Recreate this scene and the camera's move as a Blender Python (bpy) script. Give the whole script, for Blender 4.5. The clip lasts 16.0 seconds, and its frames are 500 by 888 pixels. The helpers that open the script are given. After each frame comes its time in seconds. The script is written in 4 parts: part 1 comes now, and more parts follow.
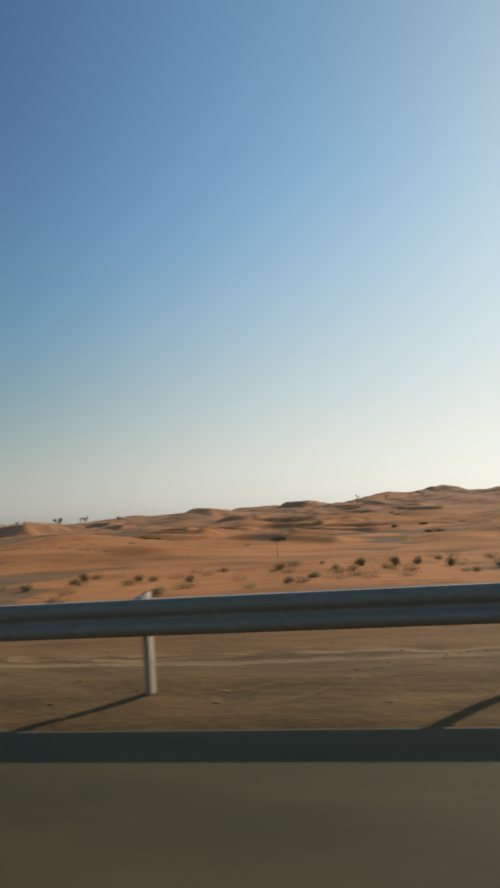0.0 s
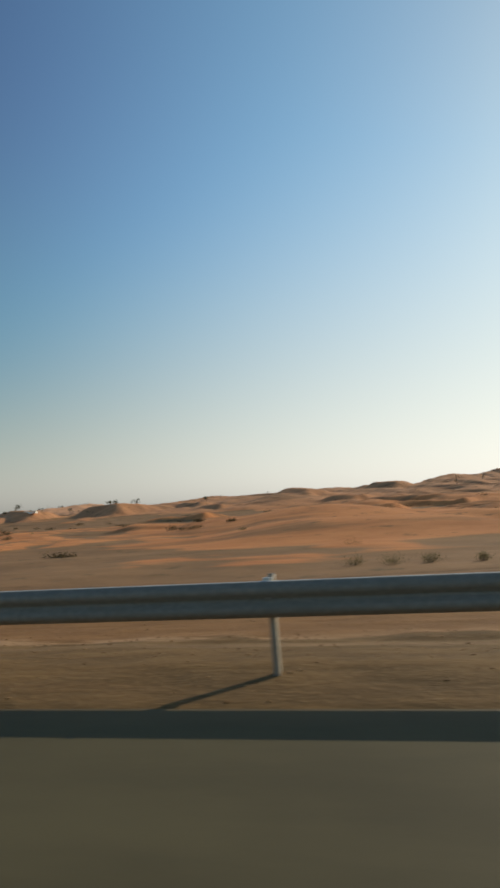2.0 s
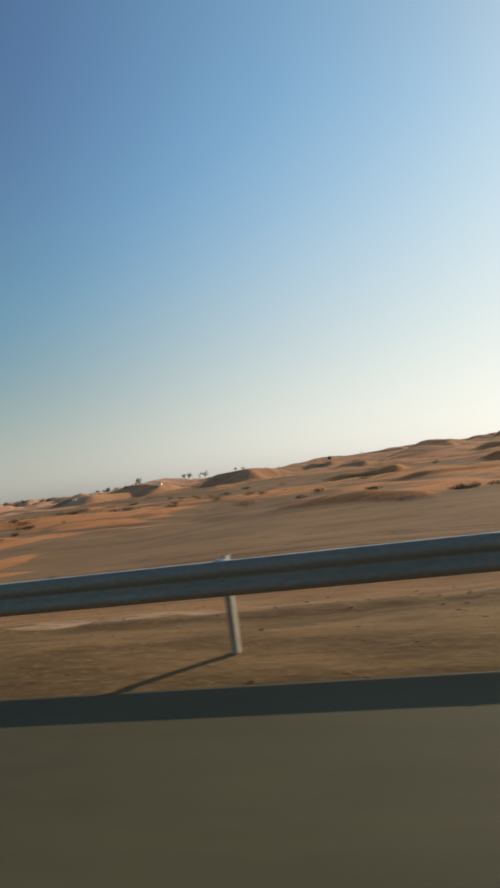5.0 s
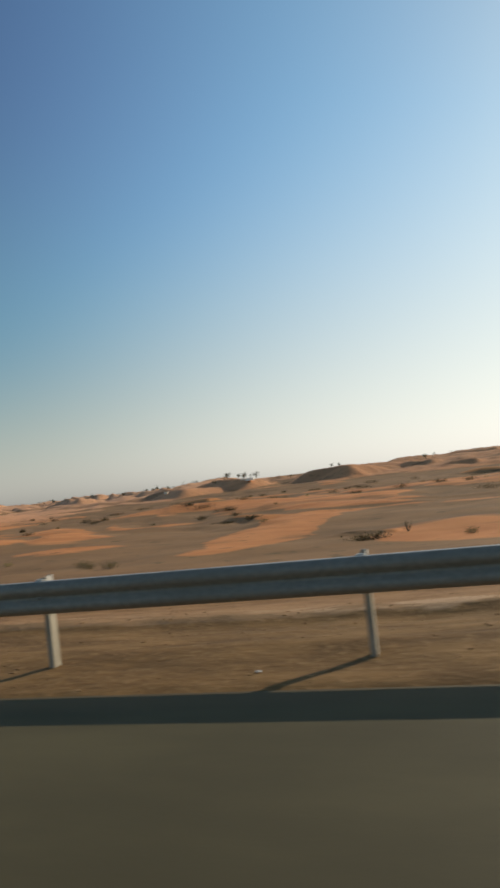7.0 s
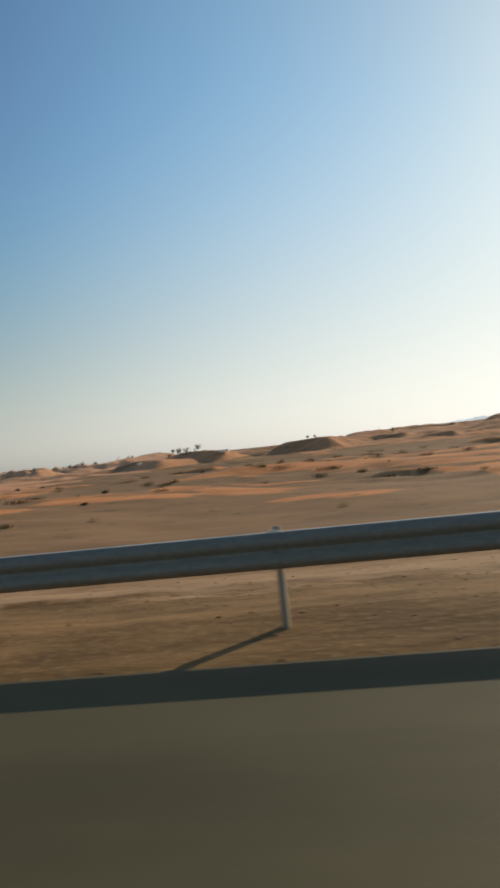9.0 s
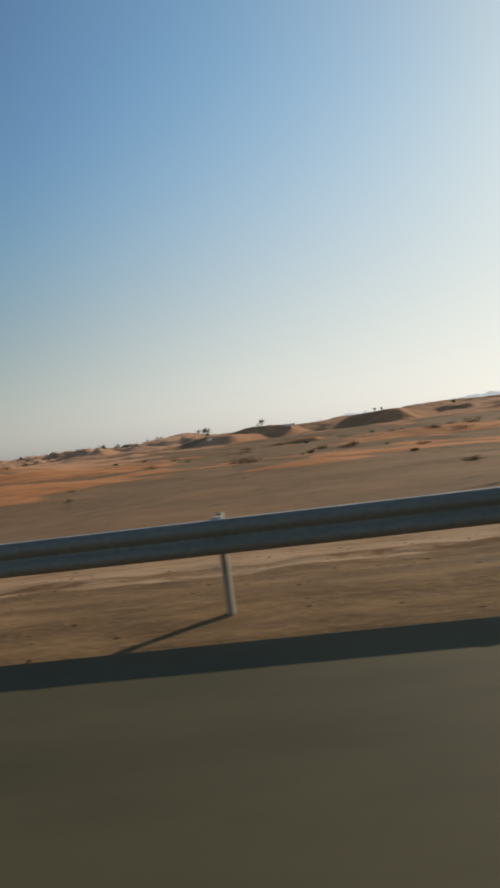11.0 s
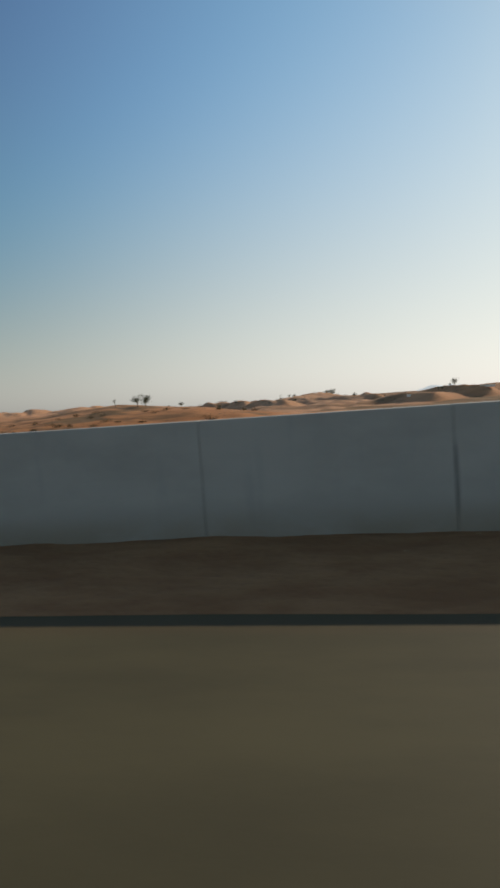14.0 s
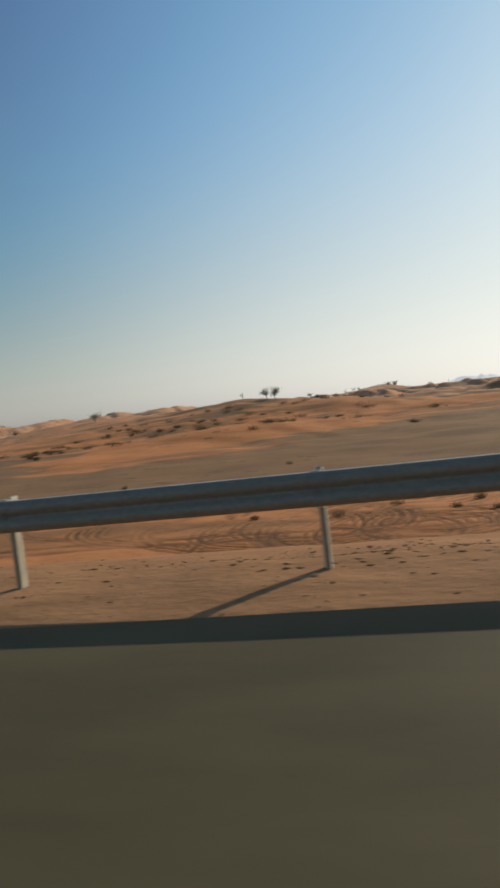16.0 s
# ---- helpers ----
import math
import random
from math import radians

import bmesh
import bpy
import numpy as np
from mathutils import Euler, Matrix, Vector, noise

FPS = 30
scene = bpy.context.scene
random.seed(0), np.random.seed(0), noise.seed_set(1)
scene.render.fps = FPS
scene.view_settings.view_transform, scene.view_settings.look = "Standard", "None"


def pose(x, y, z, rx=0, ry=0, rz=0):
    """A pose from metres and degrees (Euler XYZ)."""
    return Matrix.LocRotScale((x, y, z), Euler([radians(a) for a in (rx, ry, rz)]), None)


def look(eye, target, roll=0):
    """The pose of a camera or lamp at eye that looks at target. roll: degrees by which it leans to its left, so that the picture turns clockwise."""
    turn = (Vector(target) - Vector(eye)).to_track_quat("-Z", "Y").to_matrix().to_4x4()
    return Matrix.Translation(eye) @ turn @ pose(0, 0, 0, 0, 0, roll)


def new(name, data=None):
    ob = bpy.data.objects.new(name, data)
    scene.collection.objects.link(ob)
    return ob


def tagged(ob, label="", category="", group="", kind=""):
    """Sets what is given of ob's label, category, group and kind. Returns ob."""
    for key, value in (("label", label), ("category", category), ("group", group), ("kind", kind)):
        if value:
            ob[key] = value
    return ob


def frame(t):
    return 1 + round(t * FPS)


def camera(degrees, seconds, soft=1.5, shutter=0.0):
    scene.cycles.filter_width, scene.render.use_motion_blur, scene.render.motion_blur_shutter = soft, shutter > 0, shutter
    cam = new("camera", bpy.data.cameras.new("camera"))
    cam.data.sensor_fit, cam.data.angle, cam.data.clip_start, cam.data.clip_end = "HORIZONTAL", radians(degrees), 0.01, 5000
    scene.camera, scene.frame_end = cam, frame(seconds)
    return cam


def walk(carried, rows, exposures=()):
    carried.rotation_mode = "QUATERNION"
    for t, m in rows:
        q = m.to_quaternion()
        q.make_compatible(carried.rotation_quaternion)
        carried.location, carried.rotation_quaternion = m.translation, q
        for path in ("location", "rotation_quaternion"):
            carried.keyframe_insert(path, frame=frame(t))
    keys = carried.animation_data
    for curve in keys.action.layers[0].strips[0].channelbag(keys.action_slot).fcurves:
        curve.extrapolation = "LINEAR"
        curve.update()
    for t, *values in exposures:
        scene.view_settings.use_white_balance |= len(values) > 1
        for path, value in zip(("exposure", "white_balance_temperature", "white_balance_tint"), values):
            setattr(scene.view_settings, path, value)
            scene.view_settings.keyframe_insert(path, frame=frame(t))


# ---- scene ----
EXPOSURES = ((0.0, -0.12, 7200, 7.0), (1.0, 0.0, 7200, 7.0), (3.2, -0.04, 7200, 7.0), (5.5, 0.02, 7200, 8.0), (8.2, 0.06, 7200, 8.0), (10.3, -0.20, 7100, 9.0), (11.0, -0.22, 7100, 9.0), (11.5, -0.14, 7100, 9.0), (12.5, -0.08, 7100, 9.0), (13.0, -0.07, 7100, 9.0), (13.6, -0.16, 7100, 9.0), (16.0, -0.08, 7100, 9.0))
cam = camera(42.38, 16.0, soft=3.0, shutter=0.05)


def view(x, y, z, yaw, pitch, roll):
    """A camera pose: yaw turns left from +y, pitch lifts, roll leans to the left."""
    a, b = radians(yaw), radians(pitch)
    return look((x, y, z), (x - math.sin(a) * math.cos(b), y + math.cos(a) * math.cos(b), z + math.sin(b)), roll)


walk(cam, [
    (0.0, view(1.99, -5.327, 1.496, 9.81, 5.87, -3.97)),
    (0.5, view(-11.61, -5.344, 1.492, 11.96, 4.63, -3.40)),
    (1.0, view(-25.17, -5.403, 1.514, 10.45, 4.78, -4.22)),
    (1.5, view(-39.75, -5.424, 1.504, 10.30, 4.90, -2.98)),
    (2.0, view(-53.22, -5.515, 1.542, 11.45, 4.64, -3.81)),
    (2.5, view(-66.64, -5.537, 1.538, 12.94, 4.10, -5.08)),
    (3.0, view(-79.99, -5.609, 1.544, 14.71, 4.79, -5.87)),
    (3.2, view(-85.33, -5.623, 1.566, 14.72, 4.36, -6.23)),
    (3.7, view(-98.86, -5.593, 1.565, 14.65, 4.01, -6.63)),
    (4.2, view(-112.38, -5.513, 1.561, 14.05, 3.28, -7.18)),
    (4.8, view(-128.60, -5.414, 1.555, 13.26, 2.45, -7.73)),
    (5.3, view(-142.13, -5.383, 1.553, 13.05, 2.25, -7.84)),
    (5.5, view(-147.57, -5.440, 1.564, 13.68, 2.68, -7.27)),
    (6.0, view(-162.06, -5.392, 1.546, 14.24, 2.89, -6.42)),
    (6.5, view(-175.72, -5.472, 1.555, 14.50, 3.94, -6.61)),
    (7.0, view(-189.39, -5.400, 1.553, 14.61, 2.98, -6.60)),
    (7.5, view(-203.05, -5.451, 1.595, 16.17, 3.85, -7.40)),
    (8.0, view(-216.91, -5.303, 1.543, 10.49, 0.38, -8.31)),
    (8.2, view(-222.50, -5.303, 1.531, 7.15, 0.74, -6.83)),
    (8.7, view(-235.86, -5.308, 1.532, 6.22, 0.44, -6.50)),
    (9.2, view(-249.22, -5.332, 1.535, 5.21, 0.05, -5.75)),
    (9.8, view(-265.25, -5.365, 1.538, 4.34, -0.48, -4.88)),
    (10.3, view(-278.60, -5.376, 1.537, 4.27, -0.88, -4.66)),
    (10.5, view(-284.04, -5.391, 1.545, 4.44, -1.08, -6.16)),
    (11.0, view(-297.72, -5.527, 1.569, 4.67, -1.36, -7.30)),
    (11.5, view(-311.43, -5.340, 1.545, 7.61, -4.46, -5.41)),
    (12.0, view(-325.18, -5.320, 1.545, 6.69, -6.86, -5.14)),
    (12.5, view(-338.75, -5.395, 1.548, 6.31, -6.13, -6.38)),
    (12.6, view(-341.46, -5.365, 1.560, 6.33, -5.10, -6.36)),
    (12.7, view(-344.16, -5.337, 1.555, 6.74, -4.35, -6.24)),
    (12.8, view(-346.86, -5.330, 1.564, 7.45, -4.26, -6.56)),
    (12.9, view(-349.60, -5.323, 1.575, 7.69, -4.12, -6.39)),
    (13.0, view(-352.50, -5.338, 1.560, 8.32, -3.42, -6.82)),
    (13.5, view(-365.80, -5.339, 1.547, 10.13, -3.31, -3.54)),
    (14.0, view(-379.10, -5.290, 1.533, 10.79, -3.81, -4.08)),
    (14.5, view(-392.50, -5.109, 1.548, 10.16, -4.70, -7.27)),
    (15.0, view(-405.80, -4.900, 1.544, 11.91, -3.40, -6.76)),
    (15.2, view(-411.11, -4.839, 1.553, 12.04, -4.07, -6.84)),
    (15.3, view(-413.77, -4.817, 1.554, 11.96, -4.02, -7.52)),
    (15.4, view(-416.51, -4.836, 1.564, 12.43, -3.64, -6.91)),
    (15.5, view(-419.30, -4.878, 1.552, 12.55, -3.11, -6.21)),
    (15.6, view(-422.10, -4.920, 1.540, 12.77, -3.04, -5.55)),
    (16.0, view(-432.60, -5.200, 1.545, 12.76, -3.55, -6.65)),
], exposures=EXPOSURES)

# ---- light ----
world = bpy.data.worlds.new("desert_sky")
scene.world = world
world.use_nodes = True
wn = world.node_tree.nodes
sky = wn.new("ShaderNodeTexSky")
sky.sky_type, sky.sun_disc = "NISHITA", False
SUN_EL, SUN_AZ = radians(24.5), radians(39.8)
sky.sun_elevation, sky.sun_rotation = SUN_EL, SUN_AZ
sky.altitude, sky.air_density, sky.dust_density, sky.ozone_density = 100, 1.0, 0.7, 1.3
wn["Background"].inputs["Strength"].default_value = 0.2
# Dusty air pales the sky towards the horizon.
wl = world.node_tree.links
way = wn.new("ShaderNodeSeparateXYZ")
wl.new(wn.new("ShaderNodeTexCoord").outputs["Generated"], way.inputs[0])
grey = wn.new("ShaderNodeRGBToBW")
wl.new(sky.outputs[0], grey.inputs[0])
dusty = wn.new("ShaderNodeMix")
dusty.data_type, dusty.blend_type = "RGBA", "MULTIPLY"
dusty.inputs[0].default_value = 1.0
dusty.inputs[7].default_value = (1.05, 1.08, 1.14, 1)
wl.new(grey.outputs[0], dusty.inputs[6])
deep = wn.new("ShaderNodeHueSaturation")
deep.inputs["Saturation"].default_value = 1.14
tint = wn.new("ShaderNodeMix")
tint.data_type, tint.blend_type = "RGBA", "MULTIPLY"
tint.inputs[0].default_value = 1.0
tint.inputs[7].default_value = (0.865, 1.0, 0.975, 1)
wl.new(sky.outputs[0], tint.inputs[6])
wl.new(tint.outputs[2], deep.inputs["Color"])
blend = wn.new("ShaderNodeMix")
blend.data_type = "RGBA"
toward = wn.new("ShaderNodeVectorMath")
toward.operation = "DOT_PRODUCT"
toward.inputs[1].default_value = (math.sin(SUN_AZ) * math.cos(SUN_EL), math.cos(SUN_AZ) * math.cos(SUN_EL), math.sin(SUN_EL))
wl.new(way.inputs[0].links[0].from_socket, toward.inputs[0])


def sky_range(value, a, b, lo, hi, shape="SMOOTHSTEP"):
    m = wn.new("ShaderNodeMapRange")
    m.interpolation_type = shape
    for key, q in zip(("From Min", "From Max", "To Min", "To Max"), (a, b, lo, hi)):
        m.inputs[key].default_value = q
    wl.new(value, m.inputs["Value"])
    return m.outputs[0]


def sky_math(op, a, b):
    m = wn.new("ShaderNodeMath")
    m.operation = op
    for key, v in enumerate((a, b)):
        if isinstance(v, (int, float)):
            m.inputs[key].default_value = v
        else:
            wl.new(v, m.inputs[key])
    return m.outputs[0]


# The dust reaches higher on the sun's side.
layer = sky_math("DIVIDE", way.outputs["Z"], sky_range(toward.outputs["Value"], 0.15, 0.95, 0.23, 0.60))
haze = sky_range(layer, -0.10, 1.0, 0.90, 0.0)
veil = sky_range(toward.outputs["Value"], 0.72, 1.0, 0.0, 0.16)
wl.new(sky_math("MAXIMUM", haze, veil), blend.inputs[0])
wl.new(deep.outputs[0], blend.inputs[6])
wl.new(dusty.outputs[2], blend.inputs[7])
# Dust scatters forward: the sky is brighter on the sun's side.
forward = sky_range(toward.outputs["Value"], 0.20, 1.0, 0.62, 1.46)
# The sky brightens again away from the sun, and darkens towards the zenith.
behind = sky_range(toward.outputs["Value"], -0.65, 0.1, 0.75, 0.0)
upward = sky_range(way.outputs["Z"], 0.25, 0.70, 1.0, 0.78)
# High up and off the sun the air is clearest: deep violet blue.
clear = sky_math("MULTIPLY", sky_range(way.outputs["Z"], 0.24, 0.60, 0.0, 1.0), sky_range(toward.outputs["Value"], 0.80, 0.40, 0.0, 1.0))
bright = sky_math("MULTIPLY", sky_math("ADD", forward, behind), upward)
violet = wn.new("ShaderNodeMix")
violet.data_type, violet.blend_type = "RGBA", "MULTIPLY"
violet.inputs[7].default_value = (0.93, 0.84, 1.0, 1)
wl.new(clear, violet.inputs[0])
wl.new(blend.outputs[2], violet.inputs[6])
lit_sky = wn.new("ShaderNodeVectorMath")
lit_sky.operation = "SCALE"
wl.new(violet.outputs[2], lit_sky.inputs[0])
wl.new(bright, lit_sky.inputs["Scale"])
# The glow round the sun spreads softly in the dust.
soften = []
for op, v in (("MULTIPLY", 0.145), ("ADD", 1.0)):
    soften.append(wn.new("ShaderNodeVectorMath"))
    soften[-1].operation = op
    soften[-1].inputs[1].default_value = (v, v, v)
soften.append(wn.new("ShaderNodeVectorMath"))
soften[-1].operation = "DIVIDE"
glow = wn.new("ShaderNodeRGBToBW")
wl.new(lit_sky.outputs[0], glow.inputs[0])
wl.new(glow.outputs[0], soften[0].inputs[0])
wl.new(soften[0].outputs[0], soften[1].inputs[0])
wl.new(lit_sky.outputs[0], soften[2].inputs[0])
wl.new(soften[1].outputs[0], soften[2].inputs[1])
wl.new(soften[2].outputs[0], wn["Background"].inputs["Color"])

sun_data = bpy.data.lights.new("sun", "SUN")
sun_data.energy, sun_data.angle, sun_data.color = 3.4, radians(0.6), (1.0, 0.90, 0.76)
sun_way = Vector((math.sin(SUN_AZ) * math.cos(SUN_EL), math.cos(SUN_AZ) * math.cos(SUN_EL), math.sin(SUN_EL)))
sun = new("sun", sun_data)
sun.matrix_world = look(sun_way * 50, (0, 0, 0))


# ---- materials ----
def material(name, rough=0.9, metal=0.0, spec=0.3):
    m = bpy.data.materials.new(name)
    m.use_nodes = True
    b = m.node_tree.nodes["Principled BSDF"]
    b.inputs["Roughness"].default_value, b.inputs["Metallic"].default_value = rough, metal
    b.inputs["Specular IOR Level"].default_value = spec
    return m, m.node_tree.nodes, m.node_tree.links, b


def rgb(c):
    return (*c, 1.0)


def noise_node(n, l, size, detail=4.0, rough=0.55, stretch=None, kind="world"):
    """A noise whose lumps are about size metres; stretch scales the axes."""
    if kind == "world":
        g = n.new("ShaderNodeNewGeometry").outputs["Position"]
    else:
        g = n.new("ShaderNodeTexCoord").outputs["Object"]
    if stretch:
        mp = n.new("ShaderNodeMapping")
        mp.inputs["Scale"].default_value = stretch
        l.new(g, mp.inputs["Vector"])
        g = mp.outputs["Vector"]
    t = n.new("ShaderNodeTexNoise")
    t.inputs["Scale"].default_value, t.inputs["Detail"].default_value, t.inputs["Roughness"].default_value = 1.0 / size, detail, rough
    l.new(g, t.inputs["Vector"])
    return t.outputs["Fac"]


def stops(n, l, fac, pairs):
    """A colour ramp: pairs of place and colour."""
    r = n.new("ShaderNodeValToRGB")
    e = r.color_ramp.elements
    while len(e) < len(pairs):
        e.new(0.5)
    for el, (p, c) in zip(e, pairs):
        el.position, el.color = p, rgb(c) if len(c) == 3 else c
    l.new(fac, r.inputs["Fac"])
    return r.outputs["Color"]


def mix(n, l, fac, a, b, blend="MIX"):
    m = n.new("ShaderNodeMix")
    m.data_type, m.blend_type = "RGBA", blend
    for key, v in ((0, fac), (6, a), (7, b)):
        if isinstance(v, (int, float)):
            m.inputs[key].default_value = v
        elif isinstance(v, tuple):
            m.inputs[key].default_value = rgb(v)
        else:
            l.new(v, m.inputs[key])
    return m.outputs[2]


def span(n, l, v, a, b, lo=0.0, hi=1.0):
    m = n.new("ShaderNodeMapRange")
    m.interpolation_type = "SMOOTHSTEP"
    for key, q in zip(("From Min", "From Max", "To Min", "To Max"), (a, b, lo, hi)):
        m.inputs[key].default_value = q
    l.new(v, m.inputs["Value"])
    return m.outputs["Result"]


def calc(n, l, op, a, b):
    m = n.new("ShaderNodeMath")
    m.operation = op
    for key, v in enumerate((a, b)):
        if isinstance(v, (int, float)):
            m.inputs[key].default_value = v
        else:
            l.new(v, m.inputs[key])
    return m.outputs[0]


def bump(n, l, b, fac, strength, distance, then=None):
    u = n.new("ShaderNodeBump")
    u.inputs["Strength"].default_value, u.inputs["Distance"].default_value = strength, distance
    l.new(fac, u.inputs["Height"])
    if then is not None:
        l.new(then, u.inputs["Normal"])
    l.new(u.outputs["Normal"], b.inputs["Normal"])
    return u.outputs["Normal"]


BLACK, WHITE = (0, 0, 0), (1, 1, 1)


def sand_material():
    """Dirt verge, pale gravel strip at its edge, then orange sand with gravel plains and low scrub."""
    m, n, l, b = material("desert_sand", 0.95, 0, 0.15)
    sep = n.new("ShaderNodeSeparateXYZ")
    l.new(n.new("ShaderNodeNewGeometry").outputs["Position"], sep.inputs[0])
    x, y = sep.outputs["X"], sep.outputs["Y"]
    cover = n.new("ShaderNodeAttribute")
    cover.attribute_name = "loose_sand"
    ragged = calc(n, l, "MULTIPLY", calc(n, l, "SUBTRACT", noise_node(n, l, 26, 5, 0.62, (0.45, 1.1, 1.0)), 0.5), 2.0)
    patches = calc(n, l, "ADD", cover.outputs["Fac"], ragged)
    streaks = noise_node(n, l, 34, 6, 0.68, (0.35, 1.5, 1.0))
    patches = calc(n, l, "ADD", patches, calc(n, l, "MULTIPLY", calc(n, l, "SUBTRACT", noise_node(n, l, 15, 5, 0.6, (0.22, 1.0, 1.0)), 0.5), 1.1))
    lumps = noise_node(n, l, 9, 5, 0.6, (0.7, 1.3, 1.0))
    sand = stops(n, l, lumps, [(0.3, SAND_DARK), (0.62, SAND_LIGHT)])
    plain = stops(n, l, lumps, [(0.3, PLAIN_DARK), (0.68, PLAIN_LIGHT)])
    # Distance haze is painted into the sand of the far ridges.
    pale = mix(n, l, span(n, l, streaks, 0.40, 0.58), HAZE_GREY, HAZE_PALE)
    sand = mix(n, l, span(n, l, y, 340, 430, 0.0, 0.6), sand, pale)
    # Haze lightening put into the sand colour of the dunes beyond the bridge.
    paled = calc(n, l, "MULTIPLY", span(n, l, y, 225, 330), span(n, l, x, -310, -370, 0.0, 0.6))
    sand = mix(n, l, paled, sand, (0.64, 0.345, 0.195))
    desert = mix(n, l, span(n, l, patches, 0.61, 0.42), sand, plain)
    thin = calc(n, l, "MULTIPLY", span(n, l, streaks, 0.52, 0.62, 0.0, 0.65), span(n, l, cover.outputs["Fac"], 1.0, 1.5, 1.0, 0.15))
    desert = mix(n, l, thin, desert, (0.175, 0.100, 0.048))
    scrub = noise_node(n, l, 2.2, 3, 0.7, (0.5, 1.0, 1.0))
    region = noise_node(n, l, 45, 2, 0.5)
    spots = calc(n, l, "MULTIPLY", span(n, l, scrub, 0.60, 0.68), span(n, l, region, 0.38, 0.52))
    desert = mix(n, l, calc(n, l, "MULTIPLY", spots, 0.75), desert, (0.085, 0.068, 0.034))
    grit = noise_node(n, l, 0.12, 4, 0.7)
    clods = noise_node(n, l, 0.7, 4, 0.65, (0.45, 1.0, 1.0))
    dirt = mix(n, l, span(n, l, clods, 0.35, 0.7), DIRT_DARK, DIRT_LIGHT)
    dirt = mix(n, l, calc(n, l, "MULTIPLY", span(n, l, grit, 0.50, 0.68), 0.45), dirt, DIRT_GRIT)
    damp = noise_node(n, l, 3.2, 5, 0.65, (0.3, 1.2, 1.0))
    dirt = mix(n, l, span(n, l, damp, 0.52, 0.68, 0.0, 0.4), dirt, (0.085, 0.046, 0.018))
    dirt = mix(n, l, span(n, l, damp, 0.44, 0.32, 0.0, 0.55), dirt, (0.28, 0.15, 0.062))
    wob = calc(n, l, "ADD", y, calc(n, l, "MULTIPLY", clods, 1.6))
    wob = calc(n, l, "ADD", wob, span(n, l, x, -312, -334, 0.0, -2.1))
    strip = calc(n, l, "MULTIPLY", span(n, l, wob, 3.6, 3.9), span(n, l, wob, 4.7, 4.2))
    second = calc(n, l, "MULTIPLY", span(n, l, wob, 7.3, 7.6), span(n, l, wob, 8.8, 8.1))
    strip = calc(n, l, "MULTIPLY", calc(n, l, "MAXIMUM", strip, second), span(n, l, clods, 0.42, 0.56))
    strip = calc(n, l, "MULTIPLY", strip, span(n, l, damp, 0.58, 0.46, 0.25, 1.0))
    dirt = mix(n, l, span(n, l, x, -150, -60, 0.0, 0.38), dirt, (0.098, 0.064, 0.026))
    dirt = mix(n, l, span(n, l, x, -286, -326, 0.0, 0.66), dirt, mix(n, l, span(n, l, clods, 0.3, 0.7), (0.252, 0.147, 0.078), (0.375, 0.224, 0.122)))
    dirt = mix(n, l, span(n, l, wob, 3.5, 4.3, 0.0, 0.18), dirt, sand)
    lip = calc(n, l, "ADD", y, calc(n, l, "MULTIPLY", damp, 0.5))
    lip = calc(n, l, "MULTIPLY", span(n, l, lip, 2.55, 2.65), span(n, l, lip, 3.0, 2.85))
    lip = calc(n, l, "MULTIPLY", lip, span(n, l, x, -70, -45, 0.0, 0.8))
    strip = calc(n, l, "MAXIMUM", strip, calc(n, l, "MULTIPLY", lip, span(n, l, clods, 0.35, 0.5, 0.4, 1.0)))
    graded = calc(n, l, "SUBTRACT", y, span(n, l, x, -190, -285, 2.75, 3.45))
    graded = calc(n, l, "ADD", graded, calc(n, l, "MULTIPLY", calc(n, l, "SUBTRACT", damp, 0.5), 0.5))
    graded = calc(n, l, "MULTIPLY", span(n, l, graded, 0.0, 0.10), span(n, l, graded, 4.5, 1.2, 0.25, 1.0))
    graded = calc(n, l, "MULTIPLY", graded, calc(n, l, "MULTIPLY", span(n, l, x, -120, -165), span(n, l, x, -325, -308)))
    graded = calc(n, l, "MULTIPLY", graded, span(n, l, x, -205, -275, 0.32, 0.8))
    graded = calc(n, l, "MULTIPLY", graded, span(n, l, clods, 0.30, 0.55, 0.35, 1.0))
    strip = calc(n, l, "MAXIMUM", calc(n, l, "MULTIPLY", strip, span(n, l, x, -150, -90, 0.95, 0.5)), graded)
    near = mix(n, l, strip, dirt, STRIP)
    reach = calc(n, l, "ADD", wob, span(n, l, x, -318, -345, 0.0, 15.0))
    near = mix(n, l, span(n, l, x, -322, -352, 0.0, 0.40), near, (0.34, 0.188, 0.095))
    sandy = calc(n, l, "MULTIPLY", span(n, l, x, -398, -416, 0.0, 0.72), span(n, l, x, -443, -428, 0.45, 1.0))
    near = mix(n, l, sandy, near, mix(n, l, span(n, l, clods, 0.3, 0.7), (0.30, 0.142, 0.062), (0.44, 0.215, 0.098)))
    shelf = calc(n, l, "ADD", y, calc(n, l, "MULTIPLY", damp, 1.2))
    shelf = calc(n, l, "MULTIPLY", span(n, l, shelf, 5.0, 5.4), span(n, l, shelf, 6.5, 5.9))
    shelf = calc(n, l, "MULTIPLY", shelf, calc(n, l, "MULTIPLY", span(n, l, x, -326, -332), span(n, l, x, -352, -347)))
    near = mix(n, l, calc(n, l, "MULTIPLY", shelf, span(n, l, clods, 0.40, 0.52, 0.1, 0.8)), near, (0.55, 0.40, 0.28))
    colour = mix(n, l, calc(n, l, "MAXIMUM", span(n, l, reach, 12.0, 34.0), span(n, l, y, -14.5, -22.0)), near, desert)
